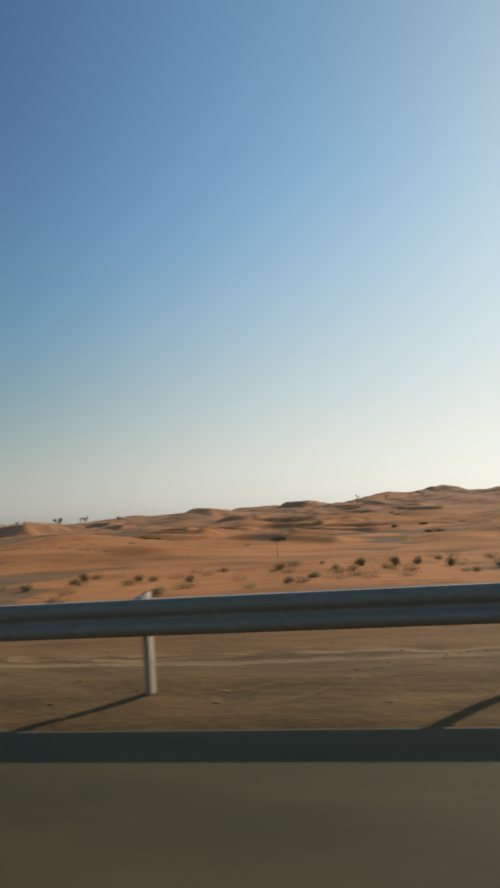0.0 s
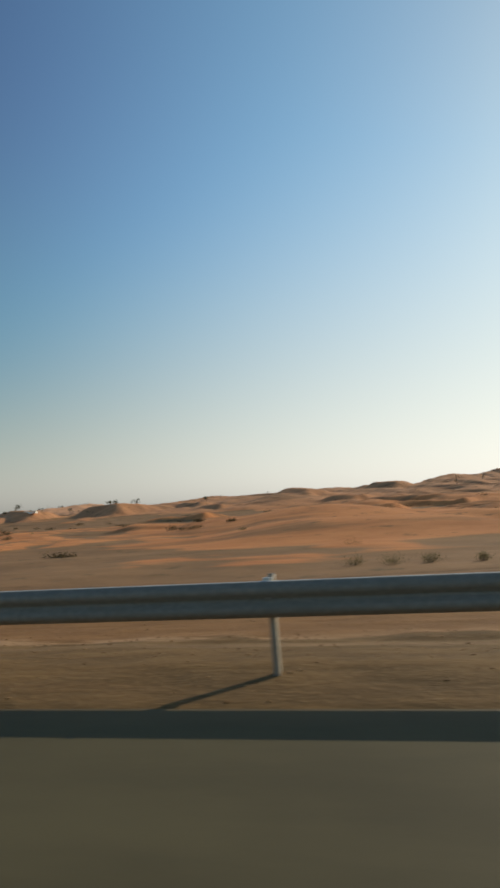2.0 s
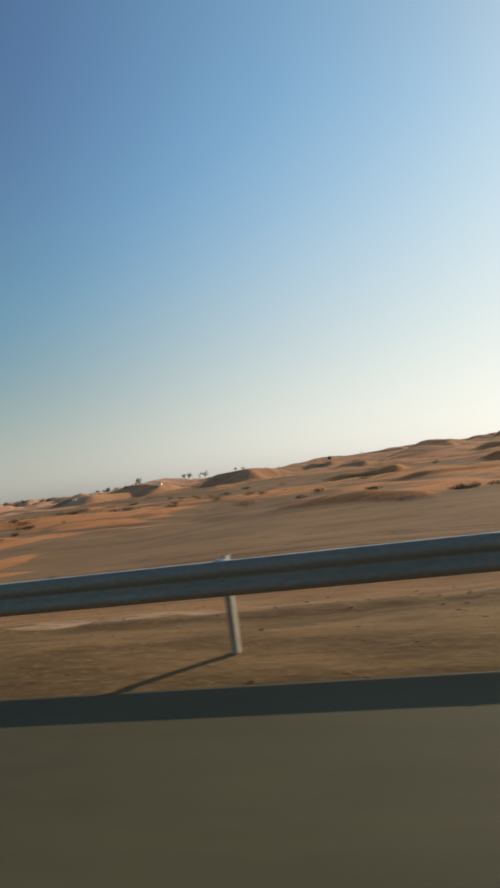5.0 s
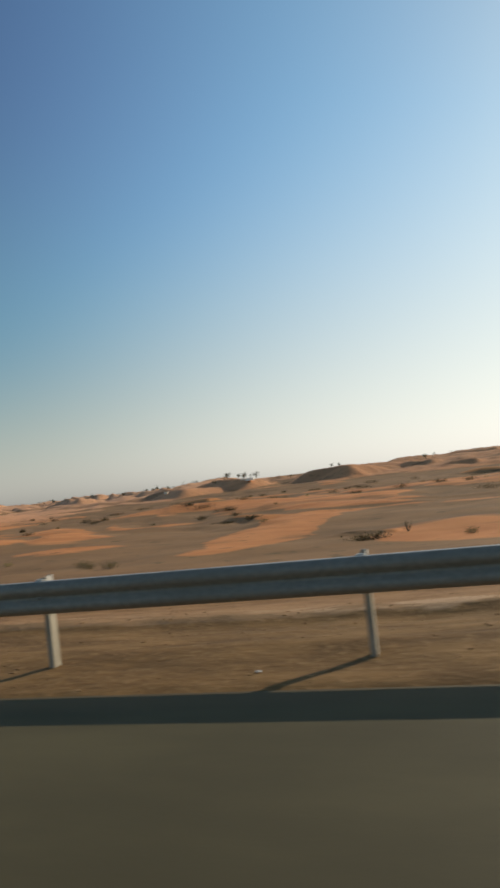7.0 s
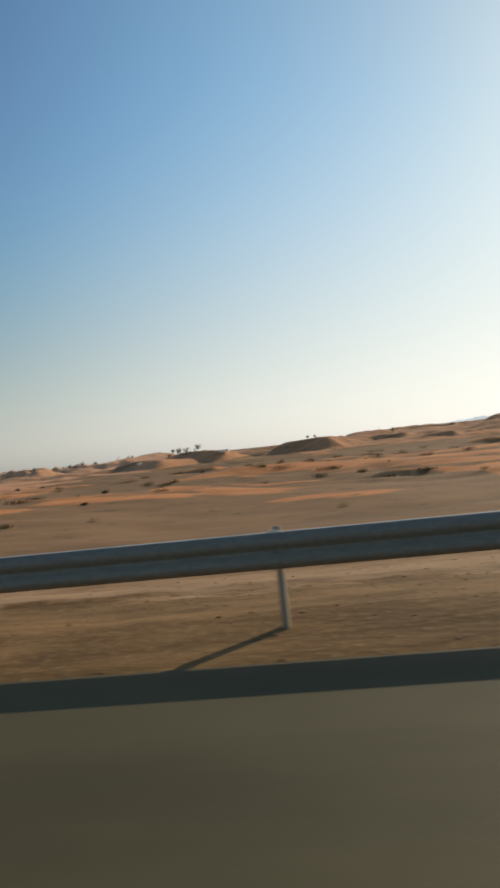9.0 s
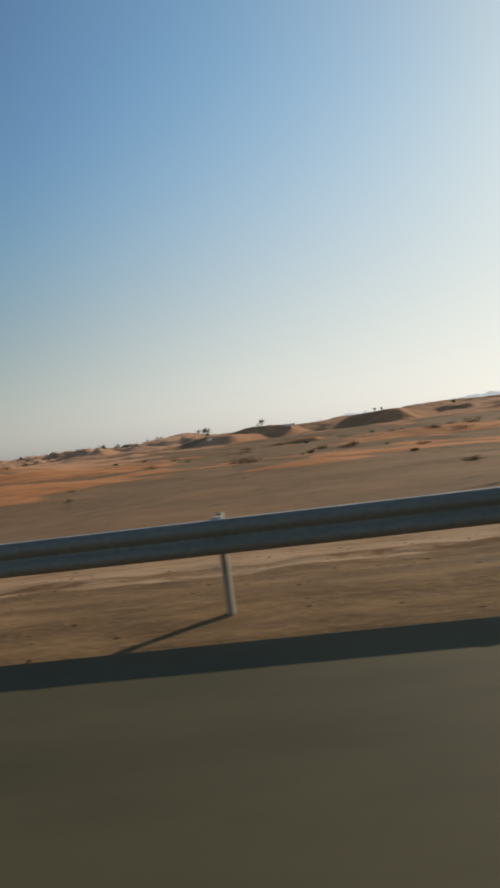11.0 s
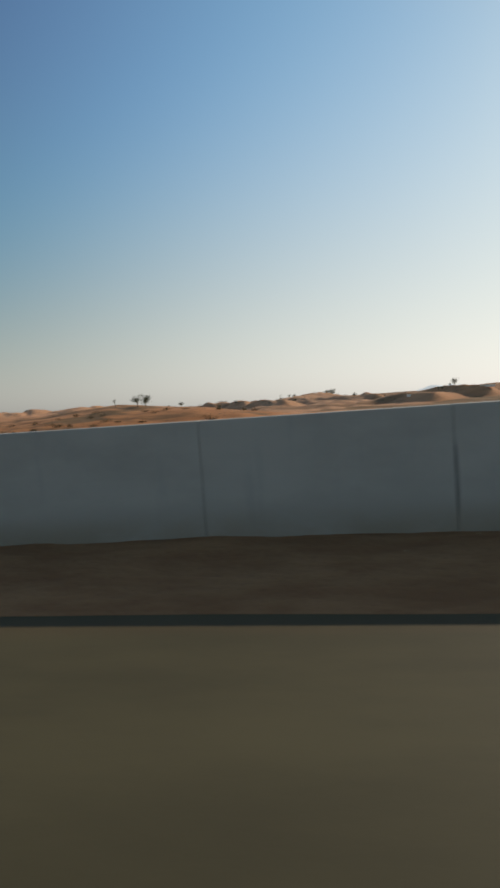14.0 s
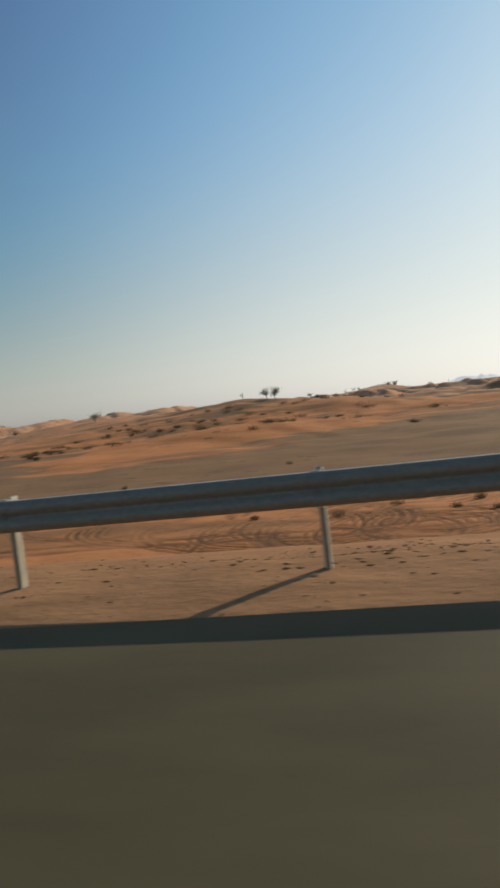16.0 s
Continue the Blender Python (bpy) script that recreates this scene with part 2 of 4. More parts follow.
    # Disturbed dark sand in the ruts; the trench sides' shade is painted in too.
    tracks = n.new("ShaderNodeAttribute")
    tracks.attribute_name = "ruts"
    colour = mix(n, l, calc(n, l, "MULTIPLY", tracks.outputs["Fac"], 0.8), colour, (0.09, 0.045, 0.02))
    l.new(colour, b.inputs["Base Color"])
    one = bump(n, l, b, grit, 0.6, 0.03)
    one = bump(n, l, b, clods, 0.5, 0.12, one)
    bump(n, l, b, lumps, 0.35, 0.5, one)
    return m


SAND_DARK, SAND_LIGHT = (0.42, 0.156, 0.054), (0.58, 0.234, 0.086)
PLAIN_DARK, PLAIN_LIGHT = (0.202, 0.112, 0.053), (0.292, 0.160, 0.076)
# Ridge sand tones with the distance haze mixed in.
HAZE_PALE, HAZE_GREY = (0.60, 0.315, 0.17), (0.36, 0.20, 0.115)
DIRT_DARK, DIRT_LIGHT, DIRT_GRIT, STRIP = (0.13, 0.070, 0.026), (0.235, 0.130, 0.050), (0.31, 0.185, 0.085), (0.44, 0.28, 0.16)


def asphalt_material():
    m, n, l, b = material("asphalt", 0.82, 0, 0.3)
    grain = noise_node(n, l, 0.02, 3, 0.7)
    wear = noise_node(n, l, 1.4, 5, 0.6, (0.35, 1.0, 1.0))
    base = mix(n, l, span(n, l, wear, 0.3, 0.7), (0.056, 0.0445, 0.0185), (0.095, 0.0755, 0.033))
    base = mix(n, l, calc(n, l, "MULTIPLY", grain, 0.3), base, (0.114, 0.093, 0.050))
    sep = n.new("ShaderNodeSeparateXYZ")
    l.new(n.new("ShaderNodeNewGeometry").outputs["Position"], sep.inputs[0])
    # Sand-brown edge tint, put in to warm the bluish rail shadow that falls there.
    blown = calc(n, l, "ADD", sep.outputs["Y"], calc(n, l, "MULTIPLY", noise_node(n, l, 0.8, 5, 0.65, (0.4, 1.0, 1.0)), 0.45))
    base = mix(n, l, span(n, l, blown, -1.0, -0.6, 0.0, 0.35), base, (0.125, 0.072, 0.033))
    cracks = noise_node(n, l, 6.0, 6, 0.7, (0.25, 1.4, 1.0))
    base = mix(n, l, span(n, l, cracks, 0.58, 0.70, 0.0, 0.3), base, (0.05, 0.041, 0.023))
    l.new(base, b.inputs["Base Color"])
    bump(n, l, b, grain, 0.25, 0.003)
    return m


def paint_material():
    m, n, l, b = material("yellow_road_paint", 0.7, 0, 0.3)
    worn = noise_node(n, l, 0.25, 5, 0.7)
    c = mix(n, l, span(n, l, worn, 0.64, 0.8), (0.62, 0.29, 0.018), (0.30, 0.17, 0.05))
    # One ragged tar stain on the line.
    sep = n.new("ShaderNodeSeparateXYZ")
    l.new(n.new("ShaderNodeNewGeometry").outputs["Position"], sep.inputs[0])
    u = calc(n, l, "MULTIPLY", calc(n, l, "SUBTRACT", sep.outputs["X"], -325.81), 22.0)
    v = calc(n, l, "MULTIPLY", calc(n, l, "SUBTRACT", sep.outputs["Y"], -3.50), 18.0)
    far = calc(n, l, "ADD", calc(n, l, "MULTIPLY", u, u), calc(n, l, "MULTIPLY", v, v))
    far = calc(n, l, "ADD", far, calc(n, l, "MULTIPLY", noise_node(n, l, 0.06, 4, 0.7), 1.4))
    l.new(mix(n, l, span(n, l, far, 1.7, 1.1, 0.0, 0.65), c, (0.10, 0.06, 0.02)), b.inputs["Base Color"])
    bump(n, l, b, noise_node(n, l, 0.02, 3, 0.7), 0.3, 0.004)
    return m


def zinc_material():
    m, n, l, b = material("galvanised_steel", 0.6, 0.1, 0.4)
    spangle = noise_node(n, l, 0.05, 3, 0.6)
    dust = noise_node(n, l, 0.9, 4, 0.6, (0.5, 1, 2.5))
    c = mix(n, l, span(n, l, spangle, 0.3, 0.7), (0.166, 0.146, 0.112), (0.218, 0.190, 0.148))
    l.new(mix(n, l, calc(n, l, "MULTIPLY", span(n, l, dust, 0.45, 0.75), 0.5), c, (0.17, 0.14, 0.10)), b.inputs["Base Color"])
    l.new(span(n, l, dust, 0.3, 0.8, 0.55, 0.8), b.inputs["Roughness"])
    return m


def post_material():
    m, n, l, b = material("dull_zinc_post", 0.65, 0.25, 0.4)
    dust = noise_node(n, l, 0.25, 4, 0.6)
    l.new(mix(n, l, span(n, l, dust, 0.35, 0.75), (0.39, 0.345, 0.27), (0.29, 0.25, 0.185)), b.inputs["Base Color"])
    return m


def drift_material():
    m, n, l, b = material("drift_sand", 0.95, 0, 0.15)
    lumps, fine = noise_node(n, l, 0.6, 5, 0.65, (0.6, 1.2, 1)), noise_node(n, l, 0.06, 3, 0.7)
    c = mix(n, l, span(n, l, lumps, 0.32, 0.68), (0.28, 0.122, 0.050), (0.38, 0.178, 0.076))
    l.new(mix(n, l, span(n, l, fine, 0.55, 0.72, 0.0, 0.5), c, (0.19, 0.085, 0.04)), b.inputs["Base Color"])
    one = bump(n, l, b, fine, 0.6, 0.015)
    bump(n, l, b, lumps, 0.6, 0.10, one)
    return m


def concrete_material():
    m, n, l, b = material("cast_concrete", 0.85, 0, 0.3)
    sep = n.new("ShaderNodeSeparateXYZ")
    l.new(n.new("ShaderNodeNewGeometry").outputs["Position"], sep.inputs[0])
    cloud = noise_node(n, l, 1.1, 5, 0.6, (0.6, 1, 1.2))
    runs = noise_node(n, l, 0.22, 4, 0.6, (1.0, 1.0, 0.12))
    c = mix(n, l, span(n, l, cloud, 0.3, 0.7), (0.375, 0.322, 0.266), (0.455, 0.392, 0.325))
    c = mix(n, l, calc(n, l, "MULTIPLY", span(n, l, runs, 0.55, 0.75), 0.25), c, (0.27, 0.25, 0.22))
    for sx, sz, rx, rz, lean, deep in SCUFFS:
        u, v = calc(n, l, "SUBTRACT", sep.outputs["X"], sx), calc(n, l, "SUBTRACT", sep.outputs["Z"], sz)
        v = calc(n, l, "ADD", v, calc(n, l, "MULTIPLY", u, lean))
        u, v = calc(n, l, "MULTIPLY", u, 1 / rx), calc(n, l, "MULTIPLY", v, 1 / rz)
        far = calc(n, l, "ADD", calc(n, l, "MULTIPLY", u, u), calc(n, l, "MULTIPLY", v, v))
        far = calc(n, l, "ADD", far, calc(n, l, "MULTIPLY", noise_node(n, l, 0.12, 4, 0.7), 1.2))
        c = mix(n, l, span(n, l, far, 1.5, 0.9, 0.0, deep), c, (0.075, 0.07, 0.065))
    splash = calc(n, l, "MULTIPLY", span(n, l, sep.outputs["Z"], 0.55, 0.06), span(n, l, cloud, 0.25, 0.6))
    l.new(mix(n, l, calc(n, l, "MULTIPLY", splash, 0.7), c, (0.21, 0.15, 0.09)), b.inputs["Base Color"])
    bump(n, l, b, noise_node(n, l, 0.03, 4, 0.7), 0.25, 0.006)
    return m


# Tyre and oil marks on the wall: x, z, half width, half height, slope, strength.
SCUFFS = [(-351.29, 0.37, 0.15, 0.06, 0.95, 0.9), (-351.68, 0.52, 0.26, 0.12, 0.0, 0.25), (-352.02, 0.75, 0.16, 0.04, 0.05, 0.28), (-352.3, 0.24, 0.55, 0.06, 0.0, 0.3),
          # The spots at -407.65 and -367.17 paint in the dark of small holes.
          (-392.33, 0.20, 0.05, 0.10, 0.0, 0.7), (-407.65, 0.92, 0.05, 0.045, 0.0, 0.9), (-367.17, 0.88, 0.03, 0.09, 0.0, 0.7), (-412.96, 0.13, 0.05, 0.09, 0.0, 0.7), (-412.37, 0.30, 0.03, 0.28, 0.0, 0.5),
          (-405.28, 0.5, 0.035, 0.5, 0.0, 0.55), (-378.28, 0.6, 0.025, 0.5, 0.0, 0.5), (-369.78, 0.6, 0.035, 0.5, 0.0, 0.5), (-407.9, 0.2, 0.05, 0.08, 0.0, 0.6)]


def plain_material(name, a, c, size, rough=0.85, metal=0.0):
    """Two tones, mottled at the given size."""
    m, n, l, b = material(name, rough, metal)
    l.new(mix(n, l, span(n, l, noise_node(n, l, size, 4, 0.6), 0.3, 0.7), a, c), b.inputs["Base Color"])
    return m


def leaf_material(name, a, c, through_light=0.45):
    m, n, l, b = material(name, 0.8, 0, 0.2)
    isl = n.new("ShaderNodeNewGeometry").outputs["Random Per Island"]
    c = mix(n, l, isl, a, c)
    l.new(c, b.inputs["Base Color"])
    thin, both = n.new("ShaderNodeBsdfTranslucent"), n.new("ShaderNodeMixShader")
    l.new(c, thin.inputs["Color"])
    both.inputs[0].default_value = through_light
    l.new(b.outputs[0], both.inputs[1])
    l.new(thin.outputs[0], both.inputs[2])
    l.new(both.outputs[0], n["Material Output"].inputs["Surface"])
    return m


M_SAND, M_ASPHALT, M_PAINT = sand_material(), asphalt_material(), paint_material()
# Darker copy of the post zinc, with the shade of its fronts painted in.
M_SHADED = plain_material("shaded_zinc", (0.19, 0.152, 0.11), (0.27, 0.22, 0.16), 0.2, 0.75)
M_ZINC, M_POST, M_CONCRETE = zinc_material(), post_material(), concrete_material()
# Paler zinc that holds painted sunlight for rail lip, post heads and spacers.
M_SUNLIT = plain_material("sunlit_zinc", (0.40, 0.375, 0.335), (0.56, 0.53, 0.48), 0.3, 0.55, 0.2)
M_RED = plain_material("red_reflector", (0.36, 0.02, 0.04), (0.27, 0.015, 0.03), 0.02, 0.35)
M_BARK = plain_material("grey_bark", (0.16, 0.12, 0.08), (0.24, 0.19, 0.13), 0.3)
M_LEAF = leaf_material("dusty_leaves", (0.045, 0.055, 0.025), (0.10, 0.10, 0.05))
M_SCRUB = leaf_material("dry_scrub", (0.10, 0.085, 0.038), (0.26, 0.20, 0.10))
M_BROWN = leaf_material("brown_scrub", (0.065, 0.048, 0.025), (0.16, 0.11, 0.055))
M_TAN = leaf_material("dry_twigs", (0.13, 0.082, 0.042), (0.25, 0.155, 0.08))
M_STRAW = leaf_material("straw_grass", (0.26, 0.205, 0.09), (0.46, 0.35, 0.17), 0.6)
M_STONE = leaf_material("verge_stones", (0.14, 0.072, 0.026), (0.40, 0.235, 0.11), 0.0)
M_WALL = plain_material("whitewashed_wall", (0.78, 0.70, 0.58), (0.85, 0.78, 0.68), 1.2)
# Distant haze is put into the mountains as an even pale glow.
M_HAZE_ROCK = plain_material("backdrop_haze_glow", (0.30, 0.32, 0.34), (0.38, 0.40, 0.42), 300)
distance = M_HAZE_ROCK.node_tree.nodes["Principled BSDF"]
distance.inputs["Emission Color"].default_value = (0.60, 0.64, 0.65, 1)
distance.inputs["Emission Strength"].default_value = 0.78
M_WOOD = plain_material("dry_wood", (0.20, 0.13, 0.07), (0.32, 0.22, 0.13), 0.1)
M_WHITE = plain_material("dusty_white", (0.48, 0.46, 0.42), (0.62, 0.60, 0.56), 0.1)


# ---- mesh helpers ----
def mesh_object(name, bm, mat, smooth=False):
    me = bpy.data.meshes.new(name)
    bm.to_mesh(me)
    bm.free()
    me.materials.append(mat)
    if smooth:
        me.shade_smooth()
    return new(name, me)


def part(name, bm, mat, parent, label="", smooth=False):
    ob = mesh_object(name, bm, mat, smooth)
    ob.parent = parent
    return tagged(ob, label)


def piece(name, me, parent, m):
    """A part that shares its mesh with its like."""
    ob = new(name, me)
    ob.parent = parent
    ob.matrix_basis = m
    return ob


def empty(name, x, y, z, turn=0):
    ob = new(name)
    ob.matrix_basis = pose(x, y, z, 0, 0, turn)
    return ob


def box(bm, x0, x1, y0, y1, z0, z1, bevel=0.0):
    made = bmesh.ops.create_cube(bm, size=1)["verts"]
    for v in made:
        v.co = Vector((x0 + (v.co.x + 0.5) * (x1 - x0), y0 + (v.co.y + 0.5) * (y1 - y0), z0 + (v.co.z + 0.5) * (z1 - z0)))
    if bevel:
        edges = list({e for v in made for e in v.link_edges})
        bmesh.ops.bevel(bm, geom=edges, offset=bevel, segments=1, affect="EDGES")


def tube(bm, a, b, ra, rb, sides=6):
    """A tapered stick from a to b."""
    a, b = Vector(a), Vector(b)
    q = (b - a).to_track_quat("Z", "Y").to_matrix()
    rings = []
    for p, r in ((a, ra), (b, rb)):
        rings.append([bm.verts.new(p + q @ Vector((r * math.cos(k * math.tau / sides), r * math.sin(k * math.tau / sides), 0))) for k in range(sides)])
    for k in range(sides):
        bm.faces.new((rings[0][k], rings[0][(k + 1) % sides], rings[1][(k + 1) % sides], rings[1][k]))
    bm.faces.new(rings[1])
    bm.faces.new(rings[0][::-1])


def sheet(name, verts, faces, mat, smooth=True):
    me = bpy.data.meshes.new(name)
    me.vertices.add(len(verts))
    me.vertices.foreach_set("co", np.asarray(verts, dtype=np.float32).ravel())
    me.loops.add(faces.size)
    me.loops.foreach_set("vertex_index", faces.ravel().astype(np.int32))
    k = faces.shape[1]
    me.polygons.add(len(faces))
    me.polygons.foreach_set("loop_start", np.arange(0, faces.size, k, dtype=np.int32))
    me.update(calc_edges=True)
    me.validate()
    me.materials.append(mat)
    if smooth:
        me.shade_smooth()
    return new(name, me)


# ---- the lie of the land ----
def value_noise(x, y, seed):
    """Smooth noise from -1 to 1 on arrays."""
    ix, iy = np.floor(x).astype(np.int64), np.floor(y).astype(np.int64)
    fx, fy = x - ix, y - iy
    fx, fy = fx**3 * (fx * (6 * fx - 15) + 10), fy**3 * (fy * (6 * fy - 15) + 10)

    def corner(a, b):
        n = (a * 374761393 + b * 668265263 + seed * 974634577) & 0xFFFFFFFF
        n = ((n ^ (n >> 13)) * 1274126177) & 0xFFFFFFFF
        n = ((n ^ (n >> 16)) * 2246822519) & 0xFFFFFFFF
        return ((n ^ (n >> 15)) & 0xFFFFFF) / 8388607.5 - 1.0

    low = corner(ix, iy) * (1 - fx) + corner(ix + 1, iy) * fx
    high = corner(ix, iy + 1) * (1 - fx) + corner(ix + 1, iy + 1) * fx
    return low * (1 - fy) + high * fy


def fractal(x, y, size, octaves, seed):
    total, weight, reach = 0.0, 1.0, 0.0
    for k in range(octaves):
        total = total + weight * value_noise(x / size + 17.3 * k, y / size - 9.1 * k, seed + k)
        reach, weight, size = reach + weight, weight * 0.5, size * 0.5
    return total / reach


def ramp(v, a, b):
    t = np.clip((v - a) / (b - a), 0, 1)
    return t * t * (3 - 2 * t)


# Height of the plain by distance from the rail.
PROFILE_Y = [-60, 0.6, 3.2, 6.8, 8.0, 15.5, 30, 60, 110, 160, 210, 300, 370, 425, 480, 600, 800, 1000, 1500, 6000]
PROFILE_Z = [0, 0, -0.40, -0.74, -1.1, -4.1, -4.5, -5.2, -6.0, -6.9, -8.2, -8.6, -7.8, -5.2, -4.4, -4.2, -4.6, -5.5, -8.0, -10.0]


def transverse(x, y, length, wander, seed):
    """Rows of dunes, 0 to 1, with their steep side towards the road."""
    p = (0.80 * x + 0.60 * y) / length + wander * fractal(x, y, length * 1.7, 2, seed)
    q = p - np.floor(p)
    up = np.clip(q / 0.28, 0, 1)
    down = np.clip((1 - q) / 0.72, 0, 1)
    return np.minimum(up, down * (1.5 - 0.5 * down))


def slip_dune(x, y, cx, cy, half, height, turn):
    """A dune with a steep dark face, a crest that climbs to a sharp shoulder, and a long lit back."""
    c, s = math.cos(turn), math.sin(turn)
    u, v = (x - cx) * c + (y - cy) * s, -(x - cx) * s + (y - cy) * c
    v = v + 0.10 * u * u / half
    front = np.clip(1 + v / (height * (1.4 if height > 6.5 else 2.0)), 0, 1)
    back = np.exp(-(np.maximum(v, 0) / (height * 5.0)) ** 2)
    right = np.clip((half + height * 1.8 - u) / (height * 1.8), 0, 1)
    left = ramp(u, -2.2 * half, -0.8 * half)
    return height * np.where(v < 0, front, back) * np.minimum(right, left)


def mound(x, y, cx, cy, rx, ry, height):
    return height * np.exp(-(((x - cx) / rx) ** 2) - ((y - cy) / ry) ** 2)


# Dunes with dark slip faces: x, y, half length, height, turn.
SLIP_DUNES = [
    (-249, 424, 17, 7.4, -0.50), (-326, 434, 20, 7.0, -0.50), (-77, 395, 9, 3.8, -0.55), (-165, 408, 9, 2.0, -0.55), (-354, 402, 15, 5.0, -0.5),
    (-52, 500, 10, 5.0, -0.55), (-150, 520, 18, 2.8, -0.5), (-420, 500, 20, 5.0, -0.5), (-505, 560, 22, 5.0, -0.5),
    (0, 398, 12, 2.0, -0.55), (34, 402, 14, 1.8, -0.5), (-14, 128, 11, 1.2, -0.45),
    (-225, 123, 6, 1.0, -0.95), (-196, 69.5, 3.0, 0.35, -0.35), (-140, 87, 9, 0.9, -0.5), (-112, 440, 10, 4.2, -0.6),
    (-190, 446, 10, 2.2, -0.55), (-20, 424, 8, 1.6, -0.6), (28, 420, 9, 2.0, -0.6), (-288, 470, 11, 4.2, -0.55), (-120, 176, 12, 0.9, -0.5),
    (-62, 210, 14, 2.4, -0.55), (-30, 300, 13, 2.8, -0.5), (-150, 300, 14, 2.8, -0.5), (-88, 290, 10, 2.4, -0.6),
    (-386, 450, 12, 4.0, -0.55), (-448, 430, 14, 3.6, -0.5), (-565, 470, 16, 4.0, -0.5), (-300, 300, 10, 1.8, -0.5),
]
# Nearer bright mounds on the plain: x, y, radius x, radius y, height.
NEAR_MOUNDS = [
    (-219, 119, 15, 16, -1.3), (-213, 104, 7, 22, 0.7), (-214, 118, 7, 7, 0.5), (-228, 165, 26, 14, 1.0), (-52, 96, 30, 14, 2.6), (-30, 130, 40, 18, 2.4),
    (-78, 140, 30, 20, 1.6), (-128, 112, 30, 16, 0.5), (-262, 190, 24, 14, 3.0), (-140, 210, 44, 24, 0.9), (-470, 158, 40, 22, 3.0),
    (-500, 300, 70, 52, 11.0), (-605, 335, 62, 56, 10.0), (-395, 220, 40, 30, 2.5), (-20, 640, 170, 150, 4.0),
]
# Low bright drifts on the gravel plain: x, y, radius x, radius y, height.
LOW_MOUNDS = [
    (-185, 72, 8, 6, 0.7), (-228, 51, 8, 5, 0.5),
    (-211, 60, 10, 5, 0.5), (-240, 77, 12, 8, 0.6),
    (-300, 88, 12, 9, 1.2), (-361, 124, 14, 12, 1.5), (-408, 225, 24, 18, 2.0), (-440, 268, 30, 22, 3.0), (-139, 92, 12, 8, 1.0),
]
# Dunes of the skyline: x, y, radius x, radius y, height.
RIDGE_NEAR = [
    (-659, 498, 25, 63, 9.0), (-610, 512, 24, 55, 7.5), (-585, 478, 22, 61, 0.1), (-531, 466, 30, 65, -2.3),
    (-502, 487, 25, 60, -6.0), (-454, 497, 27, 54, -2.7), (-407, 504, 26, 56, -0.8), (-368, 515, 34, 67, -4.6),
    (-316, 508, 27, 52, -5.3), (-279, 487, 26, 56, -4.3), (-242, 480, 25, 57, 0.9), (-199, 510, 29, 57, 5.6),
    (-160, 479, 24, 55, 3.9), (-114, 452, 28, 59, 5.4), (-68, 501, 30, 67, 2.1), (-33, 495, 26, 64, 1.9),
    (9, 490, 23, 46, 5.0), (63, 480, 30, 56, 5.0),
]
RIDGE_FAR = [
    (-993, 772, 42, 77, 4.6), (-945, 736, 36, 78, 11.5), (-875, 782, 37, 104, 12.3), (-791, 780, 44, 83, -0.8),
    (-715, 819, 44, 89, 0.4), (-650, 807, 43, 102, 4.8), (-588, 758, 42, 81, -2.5), (-533, 804, 45, 104, -1.2),
    (-445, 781, 35, 90, 8.0), (-375, 812, 41, 89, 0.8), (-328, 733, 35, 102, -0.5), (-248, 729, 40, 76, 4.9),
    (-193, 805, 43, 89, 2.7), (-123, 795, 47, 88, 7.2), (-61, 718, 35, 104, 3.3), (21, 819, 36, 83, 14.0),
    (94, 826, 39, 77, 16.0), (167, 748, 44, 80, 12.3), (230, 819, 44, 86, 2.4),
]
RIDGE = RIDGE_NEAR + RIDGE_FAR


def bridge_dip(x):
    """Where the pavement lies a little lower, along the bridge."""
    return ramp(x, -420.5, -413) * (1 - ramp(x, -345, -332))


def road_edge(x):
    """Where the asphalt ends: a little further out along the bridge."""
    return -0.74 + 0.51 * ramp(x, -438, -424) * (1 - ramp(x, -343, -327))


# Towards the bridge the guardrail swings away from the road and climbs.
FLARE_X = [-470, -445, -433, -427, -420, -414.7, -349.6, -339, -325, -311, -297, -284]
FLARE_Y = [0.05, 0.14, 0.33, 0.53, 1.02, 1.30, 1.28, 0.69, 0.25, 0.12, 0.04, 0.0]
FLARE_Z = [0.02, 0.04, 0.09, 0.11, 0.27, 0.31, 0.30, 0.165, 0.05, 0.02, 0.005, 0.0]


def rail_y(x):
    return np.interp(x, FLARE_X, FLARE_Y)


def rail_rise(x):
    return np.interp(x, FLARE_X, FLARE_Z)


def hollow(x, y):
    """The plain lies lower along the middle stretch, 0 to 1."""
    return ramp(-x, 150, 178) * (1 - ramp(-x, 248, 285)) * ramp(y, 24, 58) * (1 - ramp(y, 135, 190))


def sunk(x, y):
    """Below the bank by the bridge the plain lies lower, 0 to 1."""
    return ramp(-x, 312, 338) * ramp(y, 8, 20) * (1 - ramp(y, 60, 150))


